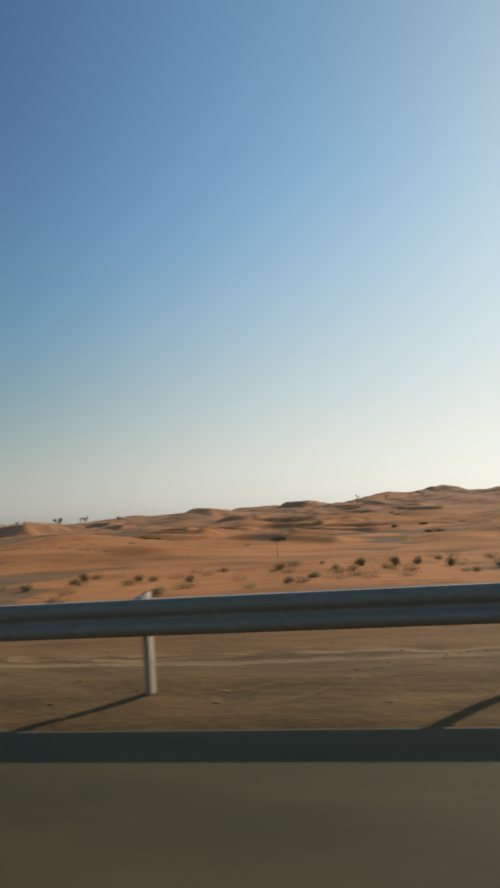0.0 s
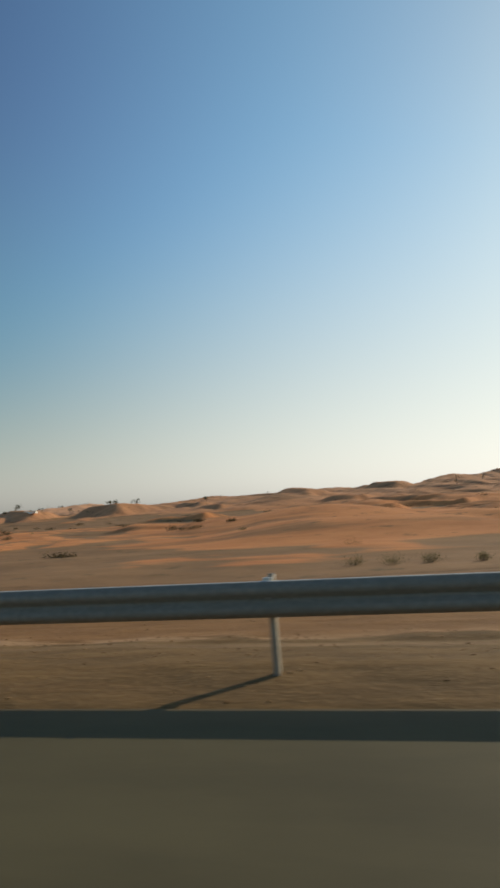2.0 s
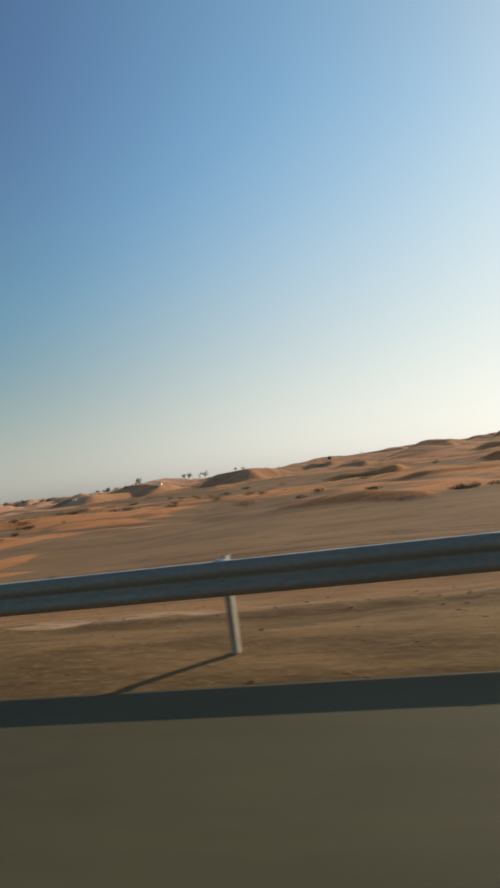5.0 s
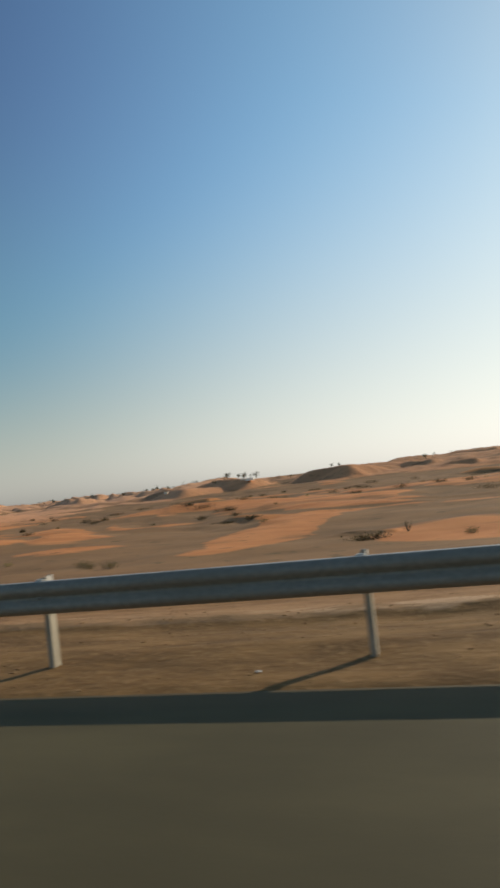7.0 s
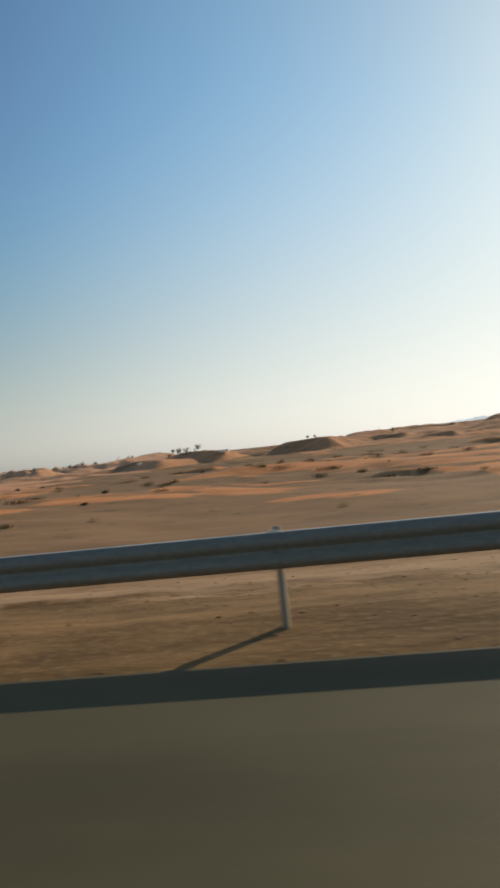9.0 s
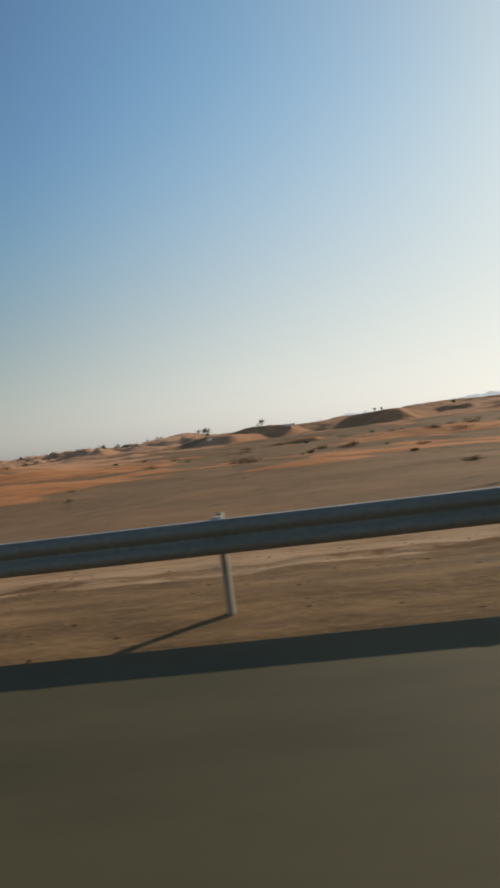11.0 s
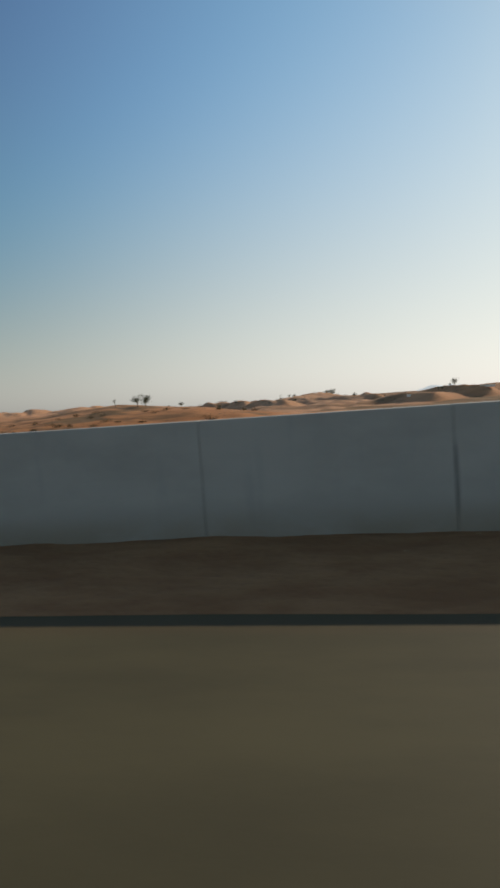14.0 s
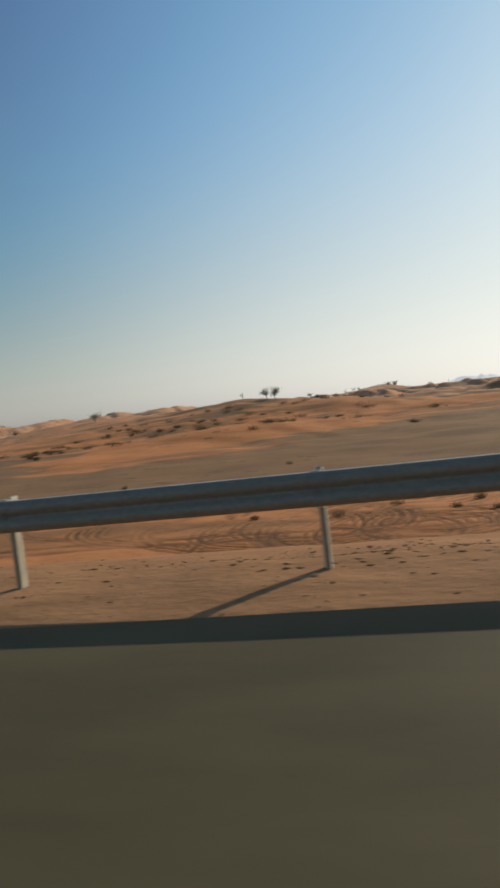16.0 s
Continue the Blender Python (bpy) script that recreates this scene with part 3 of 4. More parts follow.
def height(x, y):
    narrower = 1.6 * ramp(-x, 318, 334) + 0.9 * ramp(-x, 405, 420)
    out = y - rail_y(x) * (1 - ramp(y, 12, 40))
    z = np.interp(out + narrower * ramp(out, 0.6, 2.6), PROFILE_Y, PROFILE_Z)
    z = z - 1.5 * sunk(x, y)
    z = z - 1.3 * hollow(x, y)
    plain = ramp(y, 9, 40)
    z = z + plain * (0.35 * fractal(x, y, 14, 3, 11) + 0.6 * fractal(x, y, 60, 2, 12))
    mid = ramp(y, 70, 150) * (1 - ramp(y, 330, 420))
    z = z + mid * ((0.2 + 0.8 * ramp(x, -115, -50)) * 4.0 * transverse(x, y, 58, 0.8, 21) * ramp(fractal(x, y, 120, 2, 22), -0.35, 0.3) + 0.9 * fractal(x, y, 30, 3, 23))
    small = ramp(y, 75, 110) * (1 - ramp(y, 380, 440))
    z = z + small * (0.3 + 0.7 * ramp(x, -120, -55)) * 1.8 * transverse(x, y, 21, 1.1, 61) * ramp(fractal(x, y, 60, 2, 62), -0.3, 0.3)
    far = ramp(y, 360, 440) * (1 - ramp(y, 1000, 1400)) * (1 - mound(x, y, -262, 424, 42, 34, 0.9))
    z = z + far * (1.7 * transverse(x, y, 44, 0.9, 31) * ramp(fractal(x, y, 150, 2, 32), -0.5, 0.2) + 1.8 * transverse(x, y, 23, 1.2, 35) * ramp(fractal(x, y, 70, 2, 36), -0.3, 0.4) + 1.2 * transverse(x, y, 11, 1.3, 37) * ramp(fractal(x, y, 40, 2, 38), -0.3, 0.4) + 1.7 * fractal(x, y, 26, 4, 33))
    for d in SLIP_DUNES:
        z = z + slip_dune(x, y, *d)
    for d in NEAR_MOUNDS + LOW_MOUNDS:
        z = z + mound(x, y, *d)
    for d in RIDGE:
        z = z + mound(x, y, *d)
    return z


# Thin sheets of bright sand on the plain: x, y, radius x, radius y, cover.
DRIFTS = [
    (-211, 88, 6.0, 27, 2.2), (-216, 113, 5, 8, 1.0), (-209, 118, 9, 5, 0.8), (-188.5, 65, 7, 10, 1.8), (-178, 55, 8, 4, 1.2), (-243, 82, 12, 5, 0.6),
    (-250, 140, 18, 8, 0.5), (-432, 30, 34, 15, 0.85), (-345, 36, 24, 16, 0.65), (-462, 62, 40, 14, 0.35), (-472, 128, 50, 34, 0.6), (-470, 190, 10, 26, 0.5),
]


def loose_sand(x, y, z):
    """How much of the ground is blown sand rather than gravel, 0 to 1."""
    over = z - np.interp(y, PROFILE_Y, PROFILE_Z) + 0.3 * ramp(x, -110, -55) + 0.7 * ramp(x, -42, -18) * ramp(y, 26, 44) * (1 - ramp(y, 110, 150)) + 0.9 * ramp(y, 360, 420) + 1.0 * ramp(-x, 322, 348) * (1 - ramp(y, 34, 62))
    over = over + 1.5 * sunk(x, y) + 1.3 * hollow(x, y)
    blown = sum(mound(x, y, *d) for d in DRIFTS)
    return ramp(over - 0.3 * ramp(-x, 120, 170) * (1 - ramp(-x, 322, 348)), 0.2, 1.3) * (1 - mound(x, y, -505, 275, 95, 60, 0.42)) + blown


# Rings driven in the sand: centre x, centre y, radius.
RUTS = [(-431, 33, 2.8), (-431, 33, 4.6), (-431.5, 33, 6.2), (-432, 33.5, 7.9), (-432, 33.5, 9.6), (-439, 35, 4.4), (-439, 35, 6.2), (-441, 36, 8.6),
        (-424, 31, 3.8), (-421, 32, 6.2), (-437, 30, 7.0), (-437, 30, 3.4), (-454, 43, 9.0), (-447, 39, 6.8), (-447, 39, 8.8), (-352, 38, 6.5), (-352, 38, 8.2), (-344, 35, 5.0)]


def wheel_ruts(x, y):
    """Curved tyre tracks in the sand below the bank, 0 to 1."""
    deep = 0.0 * x
    for cx, cy, r in RUTS:
        d = np.abs(np.hypot(x - cx, (y - cy) * 0.95) - r - 0.5 * np.sin(np.arctan2(y - cy, x - cx) * 2 + r))
        deep = np.maximum(deep, np.maximum(1 - ramp(d, 0.08, 0.24), 0.7 * (1 - ramp(np.abs(d - 0.6), 0.05, 0.2))))
    far_track = np.abs(y - 35.5 - 2.0 * np.sin(x / 9.0) - 0.10 * (x + 425))
    deep = np.maximum(deep, (1 - ramp(np.minimum(far_track, np.abs(far_track - 1.5)), 0.12, 0.34)) * (1 - ramp(-x, 428, 436)) * ramp(-x, 396, 402))
    wide = np.abs(y - 38 + 6 * ramp(-x, 385, 412) - 2.5 * np.sin(x / 37.0) - 0.02 * x)
    for off in (0.0, 1.9, 6.0, 7.9):
        deep = np.maximum(deep, 0.8 * (1 - ramp(np.abs(wide - off), 0.15, 0.55)))
    return deep * ramp(y, 5, 7) * (1 - ramp(y, 54, 60)) * (0.35 + 0.65 * ramp(fractal(x, y, 5.0, 2, 71), -0.3, 0.25))


# Small heaps of dirt at the foot of the posts by the bridge.
HEAPS = [(-415.3, 1.8, 0.6, 0.10), (-417.4, 1.8, 0.7, 0.12), (-419.2, 1.6, 0.6, 0.11), (-420.9, 1.3, 0.5, 0.12), (-422.5, 1.4, 0.5, 0.07), (-350.0, 1.8, 0.6, 0.10), (-348.0, 1.8, 0.6, 0.10), (-346.8, 1.4, 0.5, 0.08)]


def ground_height(x, y):
    """The finished ground, with ruts, clods and the drifts by the bridge."""
    z = height(x, y)
    verge = 1 - ramp(y, 3.0, 9.0)
    z = z + verge * ramp(y, -0.85, 0.1) * (0.030 * fractal(x, y, 0.8, 3, 41) + 0.05 * fractal(x, y * 1.5, 5.0, 2, 42))
    z = z + 0.10 * ramp(y, 2.4, 3.0) * (1 - ramp(y, 3.4, 4.6)) * (0.6 + 0.6 * fractal(x, y, 1.6, 3, 43))
    z = z + ramp(y, 3.6, 7) * (1 - ramp(y, 40, 70)) * 0.045 * fractal(x, y, 1.1, 3, 44)
    scarp = y - 2.75 - 0.7 * ramp(-x, 190, 285) - 0.12 * fractal(x, x * 0, 1.7, 3, 45)
    z = z + 0.06 * ramp(scarp, -0.06, 0.12) * (1 - ramp(scarp, 0.6, 2.2)) * ramp(-x, 120, 160) * (1 - ramp(-x, 308, 325))
    edge = road_edge(x)
    z = z - 0.055 * bridge_dip(x) * (1 - ramp(y, edge + 0.15, 1.0))
    ends = np.maximum(ramp(x, -421, -415) * (1 - ramp(x, -415, -411)), ramp(x, -355, -351) * (1 - ramp(x, -350, -344)))
    z = z + (0.04 * ramp(x, -421, -415) * (1 - ramp(x, -350, -344)) + 0.12 * ends) * ramp(y, edge, 1.5) * (1 - ramp(y, 2.4, 4.4))
    z = np.where(y < edge + 0.12, np.minimum(z, -0.03 - 0.055 * bridge_dip(x) + 0.25 * np.maximum(y - edge + 0.1, 0)), z)
    for cx, cy, r, h in HEAPS:
        z = z + mound(x, y, cx, cy, r, r * 0.7, h)
    return z - 0.10 * wheel_ruts(x, y)


def grid(x0, x1, dx, rows, sink=0.0):
    xs = np.linspace(x0, x1, int(round((x1 - x0) / dx)) + 1)
    if dx == 0.32:
        xs = np.concatenate([xs[xs < -462], np.arange(-462, -410, 0.16), xs[xs > -410]])
    gx, gy = np.meshgrid(xs, np.asarray(rows, dtype=float))
    gz = ground_height(gx, gy) - sink
    gz[0] -= 0.04
    n, k = len(rows), len(xs)
    a = (np.arange(n - 1)[:, None] * k + np.arange(k - 1)[None, :]).ravel()
    return np.stack([gx, gy, gz], -1).reshape(-1, 3), np.stack([a, a + 1, a + k + 1, a + k], -1)


def ground():
    strips = [
        grid(-470, 30, 0.16, np.arange(-1.4, 5.61, 0.14)),
        grid(-480, 40, 0.32, np.concatenate([np.arange(5.4, 18, 0.24), np.arange(18, 38.4, 0.15)])),
        grid(-500, 60, 0.42, np.arange(38, 70.5, 0.46)),
        grid(-680, 120, 1.25, np.arange(69, 312, 1.4)),
        grid(-1200, 360, 1.8, np.concatenate([np.arange(308, 620, 1.9), np.arange(620, 1010, 4.5)])),
        grid(-6000, 6000, 60, np.concatenate([np.arange(1000, 2000, 60), np.arange(2000, 6001, 200)]), 1.0),
        grid(-6000, 6000, 60, np.concatenate([np.arange(-6000, -100, 300), [-100, -60, -30, -1.2]]), 0.25),
        grid(-6000, -450, 50, np.concatenate([[-1.2, 3, 14, 30], np.arange(60, 1021, 40)]), 1.5),
        grid(20, 6000, 50, np.concatenate([[-1.2, 3, 14, 30], np.arange(60, 1021, 40)]), 1.5),
    ]
    verts, faces, at = [], [], 0
    for v, f in strips:
        verts.append(v)
        faces.append(f + at)
        at += len(v)
    verts = np.concatenate(verts)
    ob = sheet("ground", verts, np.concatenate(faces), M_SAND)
    cover = ob.data.attributes.new("loose_sand", "FLOAT", "POINT")
    cover.data.foreach_set("value", loose_sand(verts[:, 0], verts[:, 1], verts[:, 2]).astype(np.float32))
    ruts = ob.data.attributes.new("ruts", "FLOAT", "POINT")
    ruts.data.foreach_set("value", wheel_ruts(verts[:, 0], verts[:, 1]).astype(np.float32))
    return tagged(ob, "orange desert sand with gravel plains and dunes", "ground", kind="structure")


ground()


def road():
    bm = bmesh.new()
    ys = [0.0, -0.05, -2.6, -6.5, -10.4, -13.25, -13.3]
    zs = [-0.05, 0.0, 0.0, 0.0, 0.0, 0.0, -0.3]
    xs = [*np.linspace(-1500, -450, 30), *np.arange(-440, -305, 1.0), *np.linspace(-300, 900, 40)]
    cols = [[bm.verts.new((x, yy + (float(road_edge(np.array(x))) if k < 2 else -0.74), zz - 0.055 * float(bridge_dip(np.array(x))))) for k, (yy, zz) in enumerate(zip(ys, zs))] for x in xs]
    for a, c in zip(cols, cols[1:]):
        for k in range(len(ys) - 1):
            bm.faces.new((a[k], c[k], c[k + 1], a[k + 1]))
    bmesh.ops.recalc_face_normals(bm, faces=bm.faces)
    ob = mesh_object("road", bm, M_ASPHALT)
    return tagged(ob, "worn grey asphalt highway shoulder and lanes", "road", kind="structure")


road()


def edge_line():
    bm = bmesh.new()

    xs = [*np.linspace(-1500, -450, 30), *np.arange(-440, -310, 2.0), *np.linspace(-305, 900, 40)]
    cols = [[bm.verts.new((x, yy, zz - 0.055 * float(bridge_dip(np.array(x))))) for yy, zz in ((-3.45, -0.002), (-3.452, 0.005), (-3.668, 0.005), (-3.67, -0.002))] for x in xs]
    for a, c in zip(cols, cols[1:]):
        for k in range(3):
            bm.faces.new((a[k], c[k], c[k + 1], a[k + 1]))
    bmesh.ops.recalc_face_normals(bm, faces=bm.faces)
    return tagged(mesh_object("road_edge_line", bm, M_PAINT), "solid yellow painted edge line on asphalt", "road marking", kind="structure")


edge_line()


def sand_drift():
    """Sand blown over the pavement's edge along the bridge wall."""
    xs, vs = np.arange(-421, -344.9, 0.2), np.linspace(0, 1, 24)
    gx, gv = np.meshgrid(xs, vs)
    mask = ramp(gx, -420.0, -415.5) * (1 - ramp(gx, -350.0, -347.0))
    near = np.interp(gx, [-414, -404, -397, -388, -378, -366, -353], [-0.38, -0.30, -0.55, -0.70, -0.68, -0.74, -0.60])
    near = near - 0.42 * np.exp(-(((gx + 351.5) / 0.55) ** 2)) + 0.04 * fractal(gx, gx * 0, 2.2, 3, 51)
    near = near * mask + (road_edge(gx) + 0.1) * (1 - mask)
    gy = 1.50 + (near - 1.50) * gv
    base = np.maximum(ground_height(gx, gy), -0.055 * bridge_dip(gx))
    gz = base + mask * (0.010 + 0.016 * (1 - gv) * fractal(gx, gy, 0.6, 3, 52)) - 0.03 * (1 - mask) - 0.010 * gv**12 + 0.002
    n, k = gx.shape
    a = (np.arange(n - 1)[:, None] * k + np.arange(k - 1)[None, :]).ravel()
    f = np.stack([a, a + k, a + k + 1, a + 1], -1)
    return tagged(sheet("sand_drift", np.stack([gx, gy, gz], -1).reshape(-1, 3), f, M_DRIFT), "reddish blown sand drifted against the parapet", "sand", kind="structure")


M_DRIFT = drift_material()
sand_drift()


# ---- guard rails ----
RAIL_TOP = 0.81
W_BEAM = [(0.006, 0.001), (-0.016, -0.003), (-0.056, -0.040), (-0.066, -0.062), (-0.066, -0.088), (-0.054, -0.112), (-0.024, -0.138), (-0.014, -0.155),
          (-0.024, -0.172), (-0.054, -0.198), (-0.066, -0.222), (-0.066, -0.250), (-0.056, -0.270), (-0.022, -0.304), (0.006, -0.310)]


def beam_mesh(length):
    """One W-shaped steel rail, laid along x from 0 to length."""
    bm = bmesh.new()
    loops = []
    for x in (0.0, length):
        front = [bm.verts.new((x, yy, RAIL_TOP + zz)) for yy, zz in W_BEAM]
        back = [bm.verts.new((x, yy + 0.006, RAIL_TOP + zz)) for yy, zz in W_BEAM]
        loops.append(front + back[::-1])
    k = len(loops[0])
    for i in range(k):
        f = bm.faces.new((loops[0][i], loops[1][i], loops[1][(i + 1) % k], loops[0][(i + 1) % k]))
        f.smooth = i > 0
        # The lip's bright sunlit line is painted with the paler zinc.
        f.material_index = 1 if i == 0 else 0
    bmesh.ops.recalc_face_normals(bm, faces=bm.faces)
    me = bpy.data.meshes.new("beam")
    bm.to_mesh(me)
    bm.free()
    me.materials.append(M_ZINC)
    me.materials.append(M_SUNLIT)
    return me


def post_mesh():
    """A channel post, open to -x, with a cut head that slopes a little."""
    bm = bmesh.new()
    box(bm, 0.034, 0.040, 0.055, 0.165, -0.5, 0.842)
    box(bm, -0.014, 0.034, 0.055, 0.062, -0.5, 0.842)
    box(bm, -0.014, 0.034, 0.158, 0.165, -0.5, 0.842)
    box(bm, -0.014, -0.008, 0.062, 0.078, -0.5, 0.842)
    box(bm, -0.014, -0.008, 0.142, 0.158, -0.5, 0.842)
    for v in bm.verts:
        if v.co.z > 0.77:
            v.co.z += 0.12 * (v.co.y - 0.12)
    # Faces turned from the sun get the darker tone as painted shade.
    for f in bm.faces:
        if f.calc_center_median().y < 0.0555 or f.calc_center_median().x < -0.0135:
            f.material_index = 1
    # Added plate on the head's sun side, paler to paint it sunlit.
    box(bm, 0.036, 0.042, 0.053, 0.167, 0.78, 0.845)
    for f in list(bm.faces)[-6:]:
        f.material_index = 2
    me = bpy.data.meshes.new("post")
    bm.to_mesh(me)
    bm.free()
    for m in (M_POST, M_SHADED, M_SUNLIT):
        me.materials.append(m)
    return me


def block_mesh():
    bm = bmesh.new()
    box(bm, -0.040, 0.030, 0.008, 0.054, 0.50, 0.828, 0.004)
    me = bpy.data.meshes.new("spacer")
    bm.to_mesh(me)
    bm.free()
    # Spacers take the paler zinc too, so their tops look sunlit.
    me.materials.append(M_SUNLIT)
    return me


def bolt_mesh():
    bm = bmesh.new()
    bmesh.ops.create_cone(bm, cap_ends=True, segments=8, radius1=0.022, radius2=0.012, depth=0.018, matrix=pose(0, -0.030, RAIL_TOP - 0.155, 90))
    me = bpy.data.meshes.new("bolt")
    bm.to_mesh(me)
    bm.free()
    me.materials.append(M_ZINC)
    return me


def reflector_mesh():
    bm = bmesh.new()
    box(bm, -0.028, 0.028, -0.072, -0.022, RAIL_TOP - 0.205, RAIL_TOP - 0.105, 0.006)
    me = bpy.data.meshes.new("reflector")
    bm.to_mesh(me)
    bm.free()
    me.materials.append(M_RED)
    return me


POST, BLOCK, BOLT, REFLECTOR = post_mesh(), block_mesh(), bolt_mesh(), reflector_mesh()


def beam_end_mesh(sign):
    """The end piece that lies against the wall: its two crests end in rounded lobes."""
    bm = bmesh.new()
    rows = []
    for s in np.linspace(0, 1, 7):
        row = []
        for yy, zz in W_BEAM:
            lobe = max(0.0, 1 - (abs(abs(zz + 0.155) - 0.080) / 0.075) ** 2)
            row.append(bm.verts.new((sign * s * (0.02 + 0.15 * lobe**0.6), yy + 0.035 * s**3 * lobe, RAIL_TOP + zz)))
        rows.append(row)
    for a, c in zip(rows, rows[1:]):
        for k in range(len(a) - 1):
            bm.faces.new((a[k], c[k], c[k + 1], a[k + 1])).smooth = True
    bmesh.ops.recalc_face_normals(bm, faces=bm.faces)
    bmesh.ops.solidify(bm, geom=list(bm.faces), thickness=0.006)
    me = bpy.data.meshes.new("beam_end")
    bm.to_mesh(me)
    bm.free()
    me.materials.append(M_ZINC)
    return me


def guard_rail(x_from, x_to, posts, marked, end_at, end_sign, label):
    """Rail from x_from down to x_to, on the posts given by their x, along the flare."""
    rail = tagged(empty("guardrail", x_from, 0, 0), label, "guardrail", "guardrails along the highway")
    span_x = 4 * SPACING
    straight = beam_mesh(span_x + 0.30)
    nodes = [x_from]
    while nodes[-1] - span_x > x_to + 1.0:
        nodes.append(nodes[-1] - (span_x if nodes[-1] > -290 else span_x / 2))
    nodes.append(x_to)
    for k, (b, a) in enumerate(zip(nodes, nodes[1:])):
        (ya, yb), (za, zb) = rail_y([a, b]), rail_rise([a, b])
        me = straight if abs(b - a - span_x) < 0.01 else beam_mesh(math.hypot(b - a, yb - ya, zb - za) + (0.30 if k else 0.0))
        turn, climb = math.degrees(math.atan2(yb - ya, b - a)), math.degrees(math.atan2(zb - za, b - a))
        piece("beam", me, rail, pose(a - x_from, ya + 0.004 * (k % 2), za, 0, -climb, turn))
    piece("beam_end", beam_end_mesh(end_sign), rail, pose(end_at - x_from, float(rail_y(end_at)), float(rail_rise(end_at))))
    rnd = random.Random(5)
    for px in posts:
        post = piece("post", POST, rail, pose(px + 0.03 - x_from, float(rail_y(px)), float(rail_rise(px)) + rnd.uniform(-0.01, 0.012), 0, rnd.uniform(-0.6, 0.6), rnd.uniform(-2, 2)))
        piece("spacer", BLOCK, post, pose(0, 0, 0))
        piece("bolt", BOLT, post, pose(0, 0, 0))
    for px in marked:
        tagged(piece("reflector", REFLECTOR, rail, pose(px - x_from, float(rail_y(px)), float(rail_rise(px)))), "red reflector")
    return rail


SPACING = 3.016
WALL_A, WALL_B, WALL_Y, WALL_TOP = -350.77, -414.58, 1.46, 1.357
regular = [SPACING * k for k in range(9, -112, -1)] + [-337.64]
close_a = [-338.51, -339.96, -341.52, -342.92, -344.54, -345.2, -345.97, -346.72, -347.5, -347.91, -348.32, -348.83, -349.3, -349.77, -350.42]
marks_a = [SPACING * k - 0.09 for k in [-3, -6, -9, -12] + list(range(-14, -78, -3))]
guard_rail(28.0, WALL_A + 0.02, regular + close_a, marks_a, WALL_A + 0.02, -1, "galvanised steel W-beam guardrail on channel posts beside asphalt")
close_b = [-414.88, -415.55] + [-416.01 - 0.46 * k for k in range(5)] + [-418.61 - 0.76 * k for k in range(4)] + [-422.41, -423.93, -425.45]
regular_b = [-427.3 - SPACING * k for k in range(15)]
guard_rail(WALL_B - 0.02, -472.0, close_b + regular_b, [-416.98, -420.93, -427.4], WALL_B - 0.02, 1, "galvanised steel W-beam guardrail starting at a concrete parapet")


# ---- bridge parapet ----
# Joints between the cast panels.
JOINTS = [*np.linspace(WALL_A, -367.02, 7), -369.78, -372.62, -375.45, -378.29, -380.94, *np.linspace(-383.79, -389.49, 3), -392.34, -394.97, *np.linspace(-397.53, -402.70, 3), -405.29, -407.85, -410.1, -412.36, WALL_B]


def parapet():
    wall = tagged(empty("parapet_wall", WALL_A, WALL_Y, 0), "grey cast concrete bridge parapet of jointed panels", "wall", kind="structure")
    bm = bmesh.new()
    box(bm, WALL_B - WALL_A + 0.02, -0.02, 0.03, 0.30, -0.6, WALL_TOP - 0.02)
    part("core", bm, M_CONCRETE, wall, "dark joint filler")
    rnd = random.Random(8)
    for k, (x, x_next) in enumerate(zip(JOINTS, JOINTS[1:])):
        bm = bmesh.new()
        gap = rnd.uniform(0.0012, 0.0035)
        box(bm, x_next - x + gap, -gap, 0, 0.33, -0.6, WALL_TOP, 0.005)
        ob = part("panel", bm, M_CONCRETE, wall)
        ob.matrix_basis = pose(x - WALL_A, rnd.uniform(-0.002, 0.002), rnd.uniform(-0.006, 0.006))
        if k and rnd.random() < 0.75:
            bm = bmesh.new()
            bmesh.ops.create_icosphere(bm, subdivisions=1, radius=0.065)
            for v in bm.verts:
                v.co = Vector((v.co.x * rnd.uniform(0.7, 1.2), v.co.y * 1.3, v.co.z * rnd.uniform(0.25, 0.45)))
            ob = part("mortar_lump", bm, M_WHITE, wall, "pale mortar lump")
            ob.matrix_basis = pose(x - WALL_A, 0.06, WALL_TOP + 0.004)
    return wall


parapet()


# ---- plants ----
def leaf_cloud(bm, rnd, centre, radius, count, size, flat=0.7):
    """Small leaf sprays round a centre, uneven and open."""
    for _ in range(count):
        d = Vector((rnd.gauss(0, 1), rnd.gauss(0, 1), rnd.gauss(0, 1) * flat))
        p = Vector(centre) + d * radius * 0.5
        a = Vector((rnd.uniform(-1, 1), rnd.uniform(-1, 1), rnd.uniform(-0.6, 1))).normalized() * size * rnd.uniform(0.5, 1.3)
        c = Vector((rnd.uniform(-1, 1), rnd.uniform(-1, 1), rnd.uniform(-1, 1))).normalized() * size * rnd.uniform(0.3, 0.7)
        bm.faces.new((bm.verts.new(p - a), bm.verts.new(p + c), bm.verts.new(p + a), bm.verts.new(p - c)))


def spot(x, y):
    return float(ground_height(np.array([float(x)]), np.array([float(y)]))[0])


